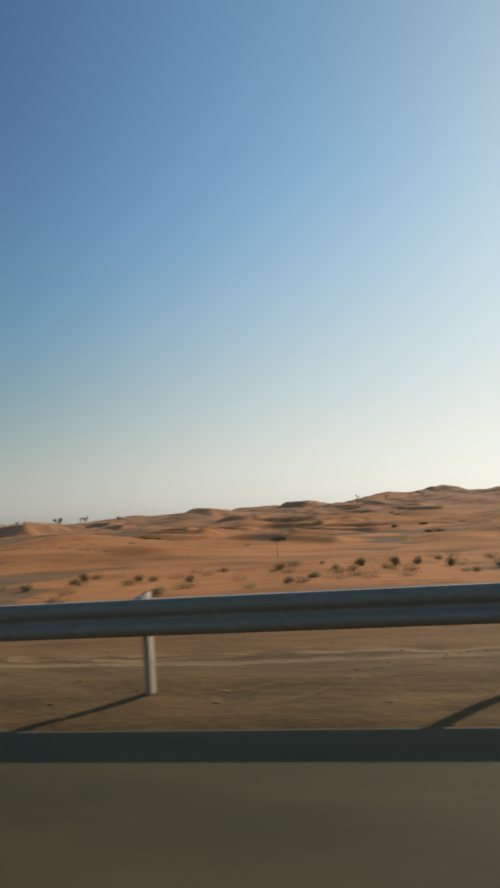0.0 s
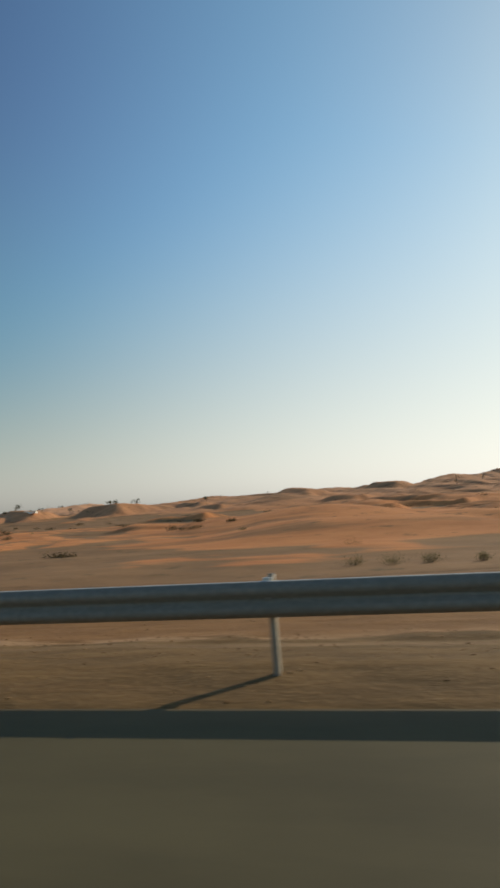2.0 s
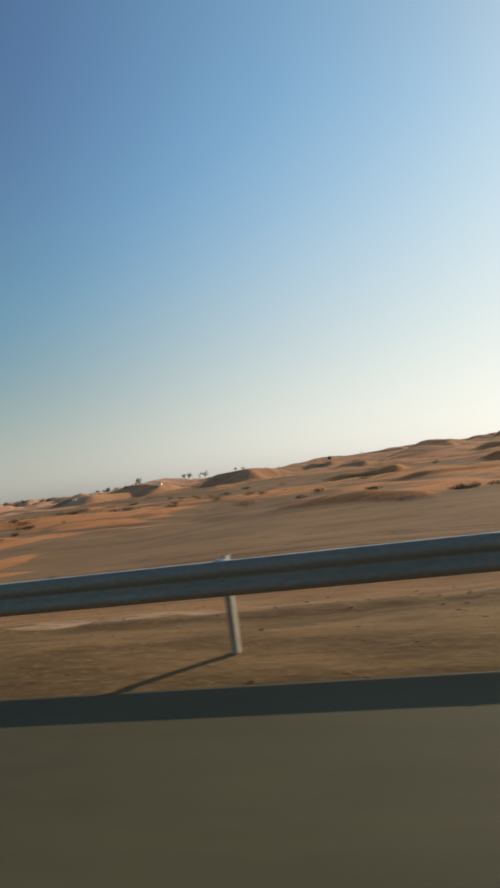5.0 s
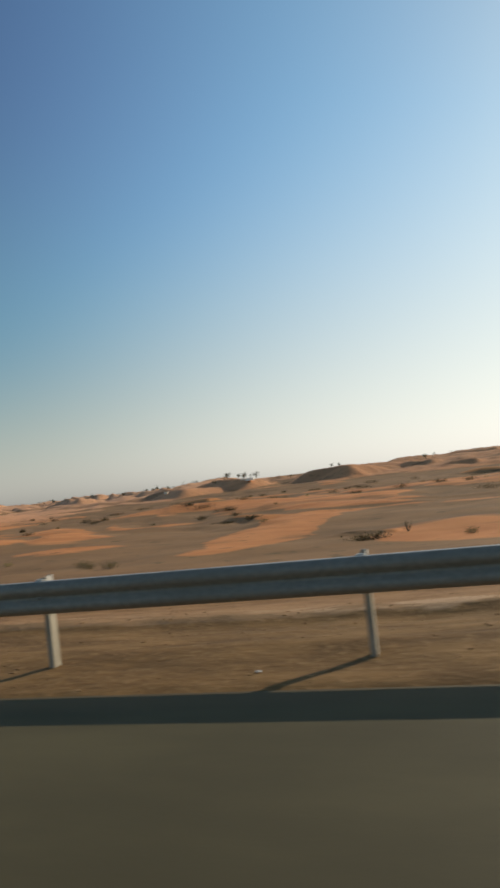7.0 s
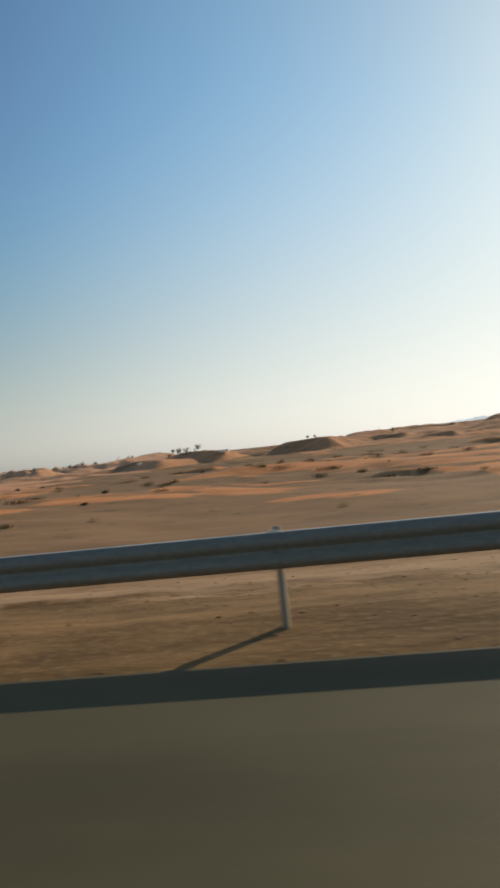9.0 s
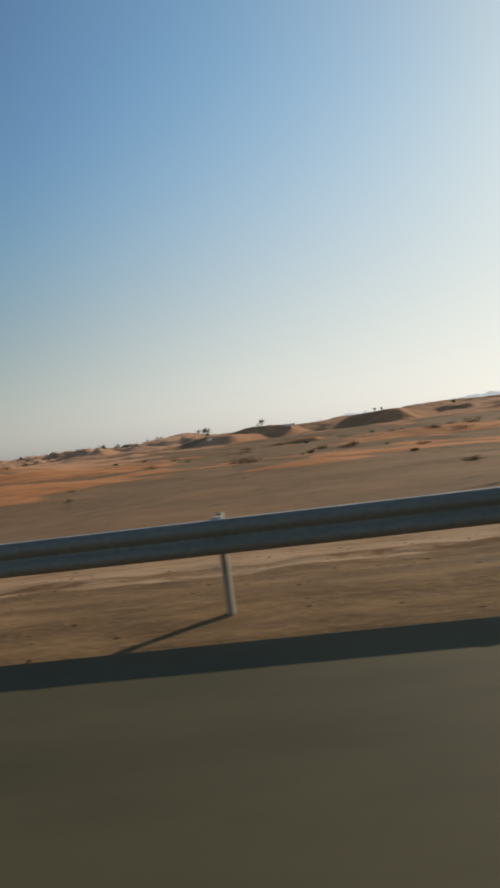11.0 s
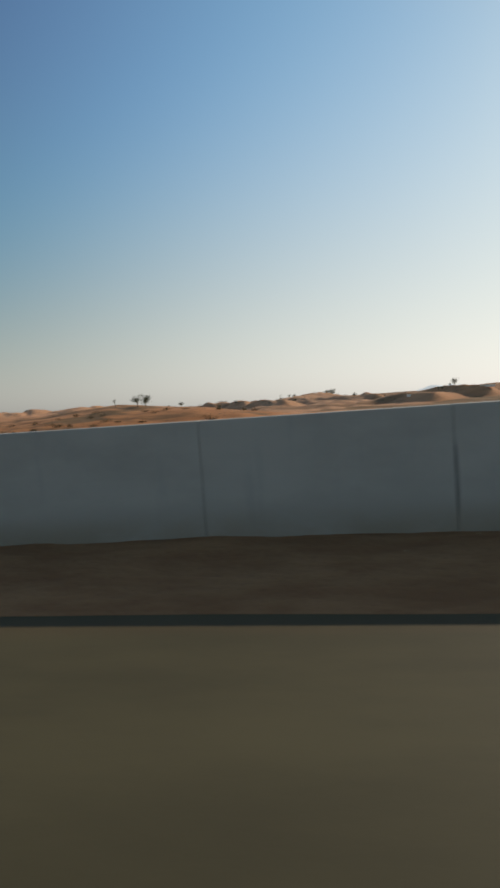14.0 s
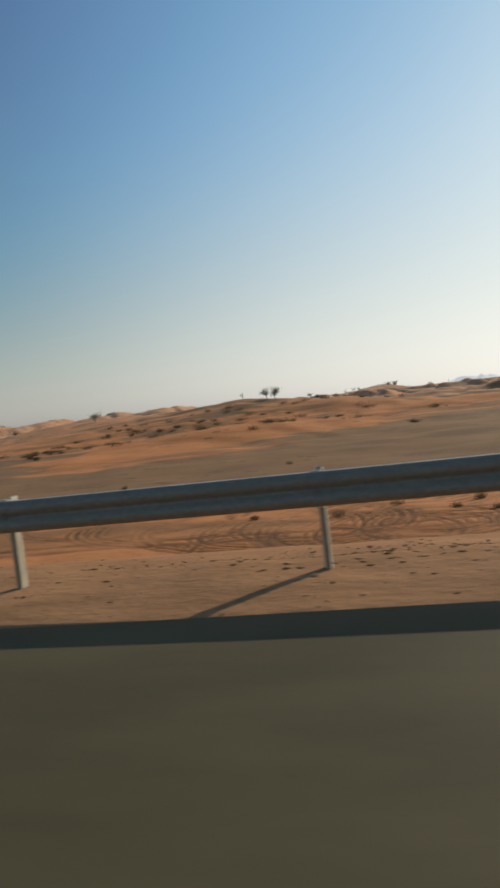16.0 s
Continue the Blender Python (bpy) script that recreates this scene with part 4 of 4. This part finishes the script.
def tree(x, y, tall, seed, label, fork=False, wide=1.0):
    """A small desert tree: tapered leaning trunk, limbs and an open, ragged crown."""
    rnd = random.Random(seed)
    t = tagged(empty("tree", x, y, spot(x, y) - 0.1), label, "tree", "trees on the dunes")
    bm = bmesh.new()
    lean = Vector((rnd.uniform(-0.12, 0.12), rnd.uniform(-0.1, 0.1), 1))
    top = lean * tall * (rnd.uniform(0.42, 0.55) if fork else rnd.uniform(0.28, 0.40))
    tube(bm, (0, 0, -0.3), top * 0.5, tall * 0.034, tall * 0.026, 7)
    tube(bm, top * 0.5, top, tall * 0.026, tall * 0.018, 7)
    ends = []
    for k in range(3 if fork else 8):
        a = rnd.uniform(0, math.tau)
        s = top * rnd.uniform(0.45, 1.0)
        e = s + Vector((math.cos(a) * rnd.uniform(0.08, 0.32) * wide, math.sin(a) * 0.25 * wide, rnd.uniform(0.05, 0.42) + (0.0 if fork else 0.10))) * tall
        m = (s + e) / 2 + Vector((0, 0, tall * 0.04))
        tube(bm, s, m, tall * 0.014, tall * 0.010, 5)
        tube(bm, m, e, tall * 0.010, tall * 0.004, 5)
        ends += [m, e]
    ends.append(top + Vector((0, 0, tall * 0.3)))
    part("trunk", bm, M_BARK, t)
    bm = bmesh.new()
    for e in ends:
        if rnd.random() < (0.45 if fork else 0.85):
            leaf_cloud(bm, rnd, e, tall * (rnd.uniform(0.10, 0.20) if fork else rnd.uniform(0.15, 0.27)), 60 if fork else 85, tall * 0.028, 0.8)
    part("crown", bm, M_LEAF, t)
    return t


def shrub(x, y, tall, wide, seed, mat, label, group, leaf=0.0, long=1.0, name="bush", dense=1.0):
    """A low bush of thin stems and small sprays."""
    rnd = random.Random(seed)
    s = tagged(empty(name, x, y, spot(x, y) - 0.03, rnd.uniform(0, 360) if long == 1 else rnd.uniform(-35, 15)), label, name.split("_")[-1], group)
    bm, leaves = bmesh.new(), bmesh.new()
    for _ in range(14):
        a, r = rnd.uniform(0, math.tau), rnd.uniform(0.1, 0.5) * wide
        tip = Vector((math.cos(a) * r * long, math.sin(a) * r, tall * rnd.uniform(0.5, 1.0)))
        tube(bm, (tip.x * 0.15, tip.y * 0.15, -0.03), tip, 0.02 * tall, 0.006 * tall, 4)
        leaf_cloud(leaves, rnd, tip * 0.85, wide * 0.30, int(26 * dense), 0.045 * tall + 0.03 + leaf)
        leaf_cloud(leaves, rnd, tip * 0.45, wide * 0.34, int(22 * dense), 0.045 * tall + 0.03 + leaf)
    part("stems", bm, M_BARK, s)
    part("foliage", leaves, mat, s)
    return s


# x, y, height, forked.
TREES = [
    (-4, 458, 8.0, True), (16, 480, 5.0, True), (-186, 470, 5.0, False), (-248, 428, 3.2, False), (-243, 430, 3.0, False),
    (-252, 486, 4.0, False), (-230, 492, 3.5, False), (-324, 436.5, 6.0, False), (-326.8, 438, 2.6, False), (-332.5, 434, 3.0, False), (-335, 435, 2.6, False),
    (-181, 492, 4.0, True), (-489.2, 291, 6.6, False), (-485.4, 292, 6.8, False), (-500.5, 291, 5.0, True), (-456, 318, 4.0, True), (-455, 317, 2.6, False), (-443, 322, 2.4, False), (-520, 336, 6.0, True), (-585, 308, 6.0, False),
    (-655, 345, 5.0, False), (-690, 360, 6.0, True), (-470, 300, 3.0, False),
    (-384, 505, 4.5, True), (-395, 655, 6.0, False), (-176, 679, 6.5, True), (-485, 771, 8.5, True), (-477, 783, 8.0, True), (-470, 779, 5.0, False),
    (-428, 853, 11.0, False), (-434, 853, 8.0, False), (-467, 930, 13.0, True), (-474, 925, 11.0, True), (-489, 827, 9.0, True), (-560, 900, 8.0, False), (-590, 930, 9.0, False), (-575, 940, 8.0, False),
    (-437, 960, 12.0, False), (-448, 965, 11.0, True), (-602, 960, 10.0, False), (-612, 965, 9.0, False), (-622, 960, 9.0, False),
    (-465, 470, 4.0, False), (-497, 470, 4.0, False), (-437, 500, 4.0, False), (-516, 480, 4.0, False), (-495, 550, 4.0, False), (-577, 616, 5.0, False),
]
for k, (tx, ty, tall, fork) in enumerate(TREES):
    tree(tx, ty, tall, 100 + k, "sparse forked desert tree on a dune crest" if fork else "small dusty green desert tree on a dune", fork, 1.0 if fork else 1.45)

GREEN = [(-42.9, 48.5, 0.95, 1.0), (0.9, 62.7, 0.9, 1.2), (4.3, 62.2, 0.9, 1.0), (6.7, 64.0, 0.8, 1.1), (9.9, 63.2, 0.9, 1.3),
         (-50, 49.5, 0.75, 1.8), (-56.2, 50.2, 0.7, 2.2), (-38.6, 50.1, 0.8, 1.8), (-46.0, 48.7, 0.7, 1.4), (-34, 52, 0.8, 1.6), (-40.8, 49.3, 0.7, 1.5), (-53.0, 49.0, 0.65, 2.2), (-36.2, 51.4, 0.7, 2.0), (-31.5, 54, 0.7, 1.4),
         (-29.7, 63.4, 0.9, 1.0), (-22, 60, 0.7, 1.2), (-16, 58, 0.6, 1.2), (14, 60, 0.8, 1.2), (-8, 66, 0.7, 1.4),
         (-219.4, 51.2, 0.6, 1.6), (-222.5, 52.9, 0.6, 1.6), (-225.8, 57.1, 0.7, 1.8), (-185.6, 59.5, 0.5, 1.4)]
for k, (bx, by, tall, wide) in enumerate(GREEN):
    shrub(bx, by, tall, wide, 300 + k, M_SCRUB, "low grey-green desert bush on sand", "bushes on the plain")

rnd = random.Random(77)
for k in range(130):
    bx = rnd.uniform(-36, 40) if k < 100 else rnd.uniform(-520, 10)
    by = 48 + 5 * math.sin(bx / 19) + 26 * rnd.random() ** 1.7 if k < 100 else rnd.uniform(60, 240)
    shrub(bx, by, rnd.uniform(0.22, 0.5), rnd.uniform(0.9, 2.6), 400 + k, M_SCRUB if rnd.random() < 0.6 else M_STRAW, "small dry tuft of desert scrub", "scrub tufts")
BANK = [(-339.6, 34.0), (-337.8, 34.7), (-335.9, 37.0), (-334.9, 32.3), (-333.5, 30.1), (-336.6, 33.2), (-332.4, 31.5), (-331.0, 29.5), (-341.6, 36.5), (-330.2, 33.0), (-347.9, 33.8),
        (-423.2, 39.6), (-429.2, 37.6), (-422.9, 39.1), (-426.9, 36.3), (-417.0, 51.0), (-433.0, 40.6), (-436.8, 37.7), (-427.3, 41.3), (-442.8, 38.6)]
for k, (bx, by) in enumerate(BANK):
    shrub(bx, by, rnd.uniform(0.35, 0.8) * (1.0 if k < 11 else 0.5), rnd.uniform(0.6, 1.3), 500 + k, M_STRAW if k % 3 and k < 11 else M_TAN, "dry yellow grass tuft on the sand below the bank", "tufts below the bank")


# Wider streaks of scrub along the foot of the dunes.
STREAKS = [(-230, 124), (-223.5, 120), (-195.5, 62), (-260, 183), (-322, 254), (-16, 127), (-121, 90), (-126, 89), (-310, 132), (-285, 170), (-94, 127), (-98, 78), (-478, 237), (-468, 243), (-492, 245), (-463, 152), (-460, 153)]
for k, (bx, by) in enumerate(STREAKS):
    shrub(bx, by, 0.32, rnd.uniform(1.8, 2.8) * (0.6 + by / 250), 900 + k, M_BROWN, "wide streak of dark low scrub on sand", "scrub streaks", 0.10, 3.2, "scrub_patch")
shrub(-191.7, 67.0, 1.3, 1.1, 950, M_BROWN, "thin leafless desert shrub on the plain", "bushes on the plain", dense=0.12)

HUMMOCKS = [(-280, 65), (-275, 120), (-281, 94), (-284, 173), (-312, 144), (-139, 90), (-152, 110)]
rnd = random.Random(31)
HUMMOCKS += [(rnd.uniform(-565, -440), rnd.uniform(140, 275)) for _ in range(110)]
HUMMOCKS += [(rnd.uniform(-330, -130), rnd.uniform(130, 340)) for _ in range(46)]
HUMMOCKS += [(rnd.uniform(-130, 40), rnd.uniform(110, 380)) for _ in range(22)]
HUMMOCKS += [(rnd.uniform(-470, -330), rnd.uniform(130, 300)) for _ in range(16)]
for k, (bx, by) in enumerate(HUMMOCKS):
    shrub(bx, by, rnd.uniform(0.35, 0.8) * (0.4 if by < 130 else 1.0), rnd.uniform(1.2, 3.0) * (1 + by / 400) * (0.55 if by < 130 else 1.0), 700 + k, M_TAN if by < 130 else M_BROWN, "low brown scrub hummock in the sand", "scrub hummocks", 0.06, rnd.uniform(1.0, 2.4), "scrub_hummock")


def far_scrub():
    """Dark shrubs dotted along the far ridges, too many to count."""
    r = np.random.RandomState(12)
    bm, own = bmesh.new(), random.Random(12)
    for _ in range(620):
        x, y = r.uniform(-980, -120), r.uniform(560, 960)
        if value_noise(np.array([x / 60.0]), np.array([y / 60.0]), 91)[0] < -0.1:
            continue
        tall = r.uniform(0.8, 2.6)
        leaf_cloud(bm, own, (x, y, spot(x, y) + tall * 0.35), tall * r.uniform(0.8, 1.3), 16, tall * 0.30, 0.6)
    ob = mesh_object("far_scrub", bm, M_BROWN)
    return tagged(ob, "dark shrubs dotted along the far dune ridges", "scrub", kind="stuff")


far_scrub()


# ---- far things ----
def hut(x, y, w, d, h, label):
    z = spot(x, y) - 0.3
    t = tagged(empty("hut", x, y, z), label, "hut", "huts on the dunes")
    bm = bmesh.new()
    box(bm, -w / 2, w / 2, -d / 2, d / 2, 0, h + 0.3, 0.05)
    part("walls", bm, M_WALL, t)
    bm = bmesh.new()
    box(bm, -w / 2 - 0.3, w / 2 + 0.3, -d / 2 - 0.3, d / 2 + 0.3, h + 0.3, h + 0.5, 0.03)
    part("roof", bm, M_WALL, t)
    return t


hut(-306, 424, 9, 3, 1.2, "low whitewashed hut on a dune")
hut(-356, 398, 2.2, 2, 1.0, "small pale hut below a dune crest")
hut(-392, 500, 8, 3, 1.4, "pale low building among dunes")


def pole(x, y, tall, label, r=0.12):
    t = tagged(empty("pole", x, y, spot(x, y) - 0.3), label, "pole", "poles in the desert")
    bm = bmesh.new()
    tube(bm, (0, 0, 0), (0, 0, tall + 0.3), r, r * 0.67, 8)
    part("mast", bm, M_BARK, t)
    bm = bmesh.new()
    box(bm, -1.15 * r, 1.15 * r, -1.15 * r, 1.15 * r, tall + 0.25, tall + 0.4, 0.25 * r)
    part("cap", bm, M_BARK, t)
    return t


pole(-391, 492, 8, "thin wooden pole on the dunes")
pole(-344.4, 35.2, 1.05, "thin weathered stake standing in the sand", 0.03)
pole(-349.2, 33.8, 0.9, "thin weathered stake standing in the sand", 0.03)
pole(-421.2, 38.9, 1.1, "thin weathered stake standing in the sand", 0.03)
pole(-10.8, 84.8, 2.1, "thin weathered post standing on the plain", 0.05)


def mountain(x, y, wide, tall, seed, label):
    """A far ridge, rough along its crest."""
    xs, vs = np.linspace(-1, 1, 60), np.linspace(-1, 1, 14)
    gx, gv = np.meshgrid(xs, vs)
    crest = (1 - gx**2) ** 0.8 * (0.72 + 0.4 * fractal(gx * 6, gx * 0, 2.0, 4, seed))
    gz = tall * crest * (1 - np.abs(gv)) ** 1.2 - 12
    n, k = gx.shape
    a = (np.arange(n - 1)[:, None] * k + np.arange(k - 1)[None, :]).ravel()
    ob = sheet("backdrop", np.stack([gx * wide, gv * wide * 0.35, gz], -1).reshape(-1, 3), np.stack([a, a + 1, a + k + 1, a + k], -1), M_HAZE_ROCK)
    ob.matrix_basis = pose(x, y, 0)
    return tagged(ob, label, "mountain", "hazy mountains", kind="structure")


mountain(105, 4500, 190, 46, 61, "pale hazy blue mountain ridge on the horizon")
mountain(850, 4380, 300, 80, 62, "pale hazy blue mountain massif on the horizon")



# ---- small things on the verge ----
def stick(x, y, length, turn, label):
    bm = bmesh.new()
    pts = [Vector((length * (s - 0.5), 0.05 * math.sin(s * 5), 0.03 + 0.02 * math.sin(s * 3))) for s in np.linspace(0, 1, 7)]
    rings = []
    for k, p in enumerate(pts):
        size = 0.032 - 0.003 * k
        rings.append([bm.verts.new(p + Vector((0, size * math.cos(q * math.tau / 6), size * math.sin(q * math.tau / 6)))) for q in range(6)])
    for a, c in zip(rings, rings[1:]):
        for k in range(6):
            bm.faces.new((a[k], a[(k + 1) % 6], c[(k + 1) % 6], c[k]))
    bm.faces.new(rings[0][::-1])
    bm.faces.new(rings[-1])
    ob = mesh_object("dead_branch", bm, M_WOOD)
    ob.matrix_basis = pose(x, y, spot(x, y), 0, 0, turn)
    return tagged(ob, label, "branch", "debris on the verge")


stick(-84.9, 3.9, 2.9, 4, "long thin dead branch lying on the verge")
stick(-218.6, 3.8, 2.4, -8, "thin bleached stick lying on the verge")


def litter(x, y, seed, label, size=1.0):
    """A crumpled scrap."""
    r = random.Random(seed)
    bm = bmesh.new()
    bmesh.ops.create_icosphere(bm, subdivisions=1, radius=0.024 * size)
    for v in bm.verts:
        v.co = Vector((v.co.x * r.uniform(0.7, 1.5), v.co.y * r.uniform(0.6, 1.1), max(v.co.z * 0.35, -0.008 * size)))
    ob = mesh_object("litter", bm, M_WHITE)
    ob.matrix_basis = pose(x, y, max(spot(x, y), -0.055 * float(bridge_dip(np.array(x))) - (0.0 if y < -0.8 else 9.0)) + 0.010 * size, 0, 0, r.uniform(0, 180))
    return tagged(ob, label, "litter", "litter on the verge")


for k, (lx, ly) in enumerate([(-39.85, 0.37), (-27.9, 1.9), (-81.5, 0.15), (-80.9, 0.2), (-190.87, -0.3), (-86.0, 0.2), (-204.9, -0.25), (-217.8, 0.3), (-215.6, 0.9)]):
    litter(lx, ly, k, "crumpled white scrap on the dirt verge")
litter(-424.5, 0.75, 20, "crumpled dusty white bag on the sandy verge", 2.2)
litter(-423.9, -1.15, 21, "small pale scrap on the asphalt", 0.5)


def stones():
    """Loose stones and clods over the dirt."""
    r = np.random.RandomState(4)
    count = 60000
    xs = r.uniform(-445, 12, count)
    ys = np.where(r.rand(count) < 0.6, r.uniform(-0.75, 3.4, count), r.uniform(2.8, 8.0, count))
    size = 0.007 + 0.020 * r.rand(count) ** 5
    lump = ((xs > -346) | (xs < -416) | (ys > 1.6)) & (r.rand(count) < 0.4) & (fractal(xs, ys, 2.6, 2, 81) > 0.05)
    size = np.where(lump, 0.008 + 0.013 * r.rand(count) ** 3, size)
    # Broken clods lie thick on a few stretches of the verge.
    for k, (cx, reach, cy) in enumerate([(-284.5, 3.2, 1.0), (-221, 5.0, 1.3), (-425, 4.0, 1.6), (-205, 3.0, 1.8), (-432, 3.0, 2.2), (-159.5, 2.2, 1.2), (-417.5, 2.4, 2.1), (-421.5, 2.4, 1.8), (-348.0, 1.8, 1.9), (-341.0, 4.0, 4.6)]):
        own = slice(2400 * k, 2400 * k + 2400)
        xs[own], ys[own] = r.normal(cx, reach, 2400), r.normal(cy, 0.75 if k < 6 else 0.55, 2400)
        if k > 5:
            keep = r.rand(2400) < 0.45
            xs[own], ys[own] = np.where(keep, xs[own], r.uniform(-445, 12, 2400)), np.where(keep, ys[own], r.uniform(2.2, 6.0, 2400))
        size[own], lump[own] = 0.007 + (0.027 if k < 6 else 0.013) * r.rand(2400) ** (3 if k < 6 else 5), True
    ys = np.maximum(ys, -0.75)
    zs = ground_height(xs, ys)
    base = np.array([(1, 0, 0), (-1, 0, 0), (0, 1, 0), (0, -1, 0), (0, 0, 1), (0, 0, -1)], dtype=float)
    tri = np.array([(0, 2, 4), (2, 1, 4), (1, 3, 4), (3, 0, 4), (2, 0, 5), (1, 2, 5), (3, 1, 5), (0, 3, 5)])
    a = np.where(lump, r.uniform(-0.5, 0.5, count), r.uniform(0, math.tau, count))
    shape = base[None] * size[:, None, None] * r.uniform(0.6, 1.5, (count, 6, 3))
    shape[:, :, 2] *= np.where(lump, 0.36, 0.6)[:, None]
    shape[:, :, 0] *= np.where(lump, 1.6, 1.0)[:, None]
    c, s = np.cos(a)[:, None], np.sin(a)[:, None]
    verts = np.stack([shape[:, :, 0] * c - shape[:, :, 1] * s, shape[:, :, 0] * s + shape[:, :, 1] * c, shape[:, :, 2]], -1)
    verts += np.stack([xs, ys, zs + size * 0.15], -1)[:, None]
    faces = (tri[None] + 6 * np.arange(count)[:, None, None]).reshape(-1, 3)
    return tagged(sheet("stones", verts.reshape(-1, 3), faces, M_STONE, False), "loose pebbles and clods on the dirt verge", "stones", kind="stuff")


stones()


def dry_litter():
    """Broken twigs and dry stalks caught round the posts by the bridge."""
    r, bm = random.Random(21), bmesh.new()
    for cx, cy, wide, deep, count in ((-417.0, 1.9, 1.7, 0.30, 170), (-420.3, 1.5, 1.2, 0.28, 130), (-422.6, 1.2, 1.2, 0.25, 50), (-348.6, 1.9, 1.3, 0.28, 130), (-346.2, 1.6, 1.0, 0.28, 60)):
        for _ in range(count):
            x, y, turn, reach = r.gauss(cx, wide), r.gauss(cy, deep), r.uniform(0, math.pi), r.uniform(0.04, 0.17)
            z = spot(x, y) + 0.012
            d = Vector((math.cos(turn), math.sin(turn) * 0.6, r.uniform(-0.1, 0.45))) * reach
            tube(bm, (x, y, z), (x + d.x, y + d.y, z + max(d.z, 0.0)), 0.008, 0.003, 4)
    ob = mesh_object("dry_litter", bm, M_BROWN)
    return tagged(ob, "broken dry twigs and stalks round the rail posts", "twigs", kind="stuff")


dry_litter()
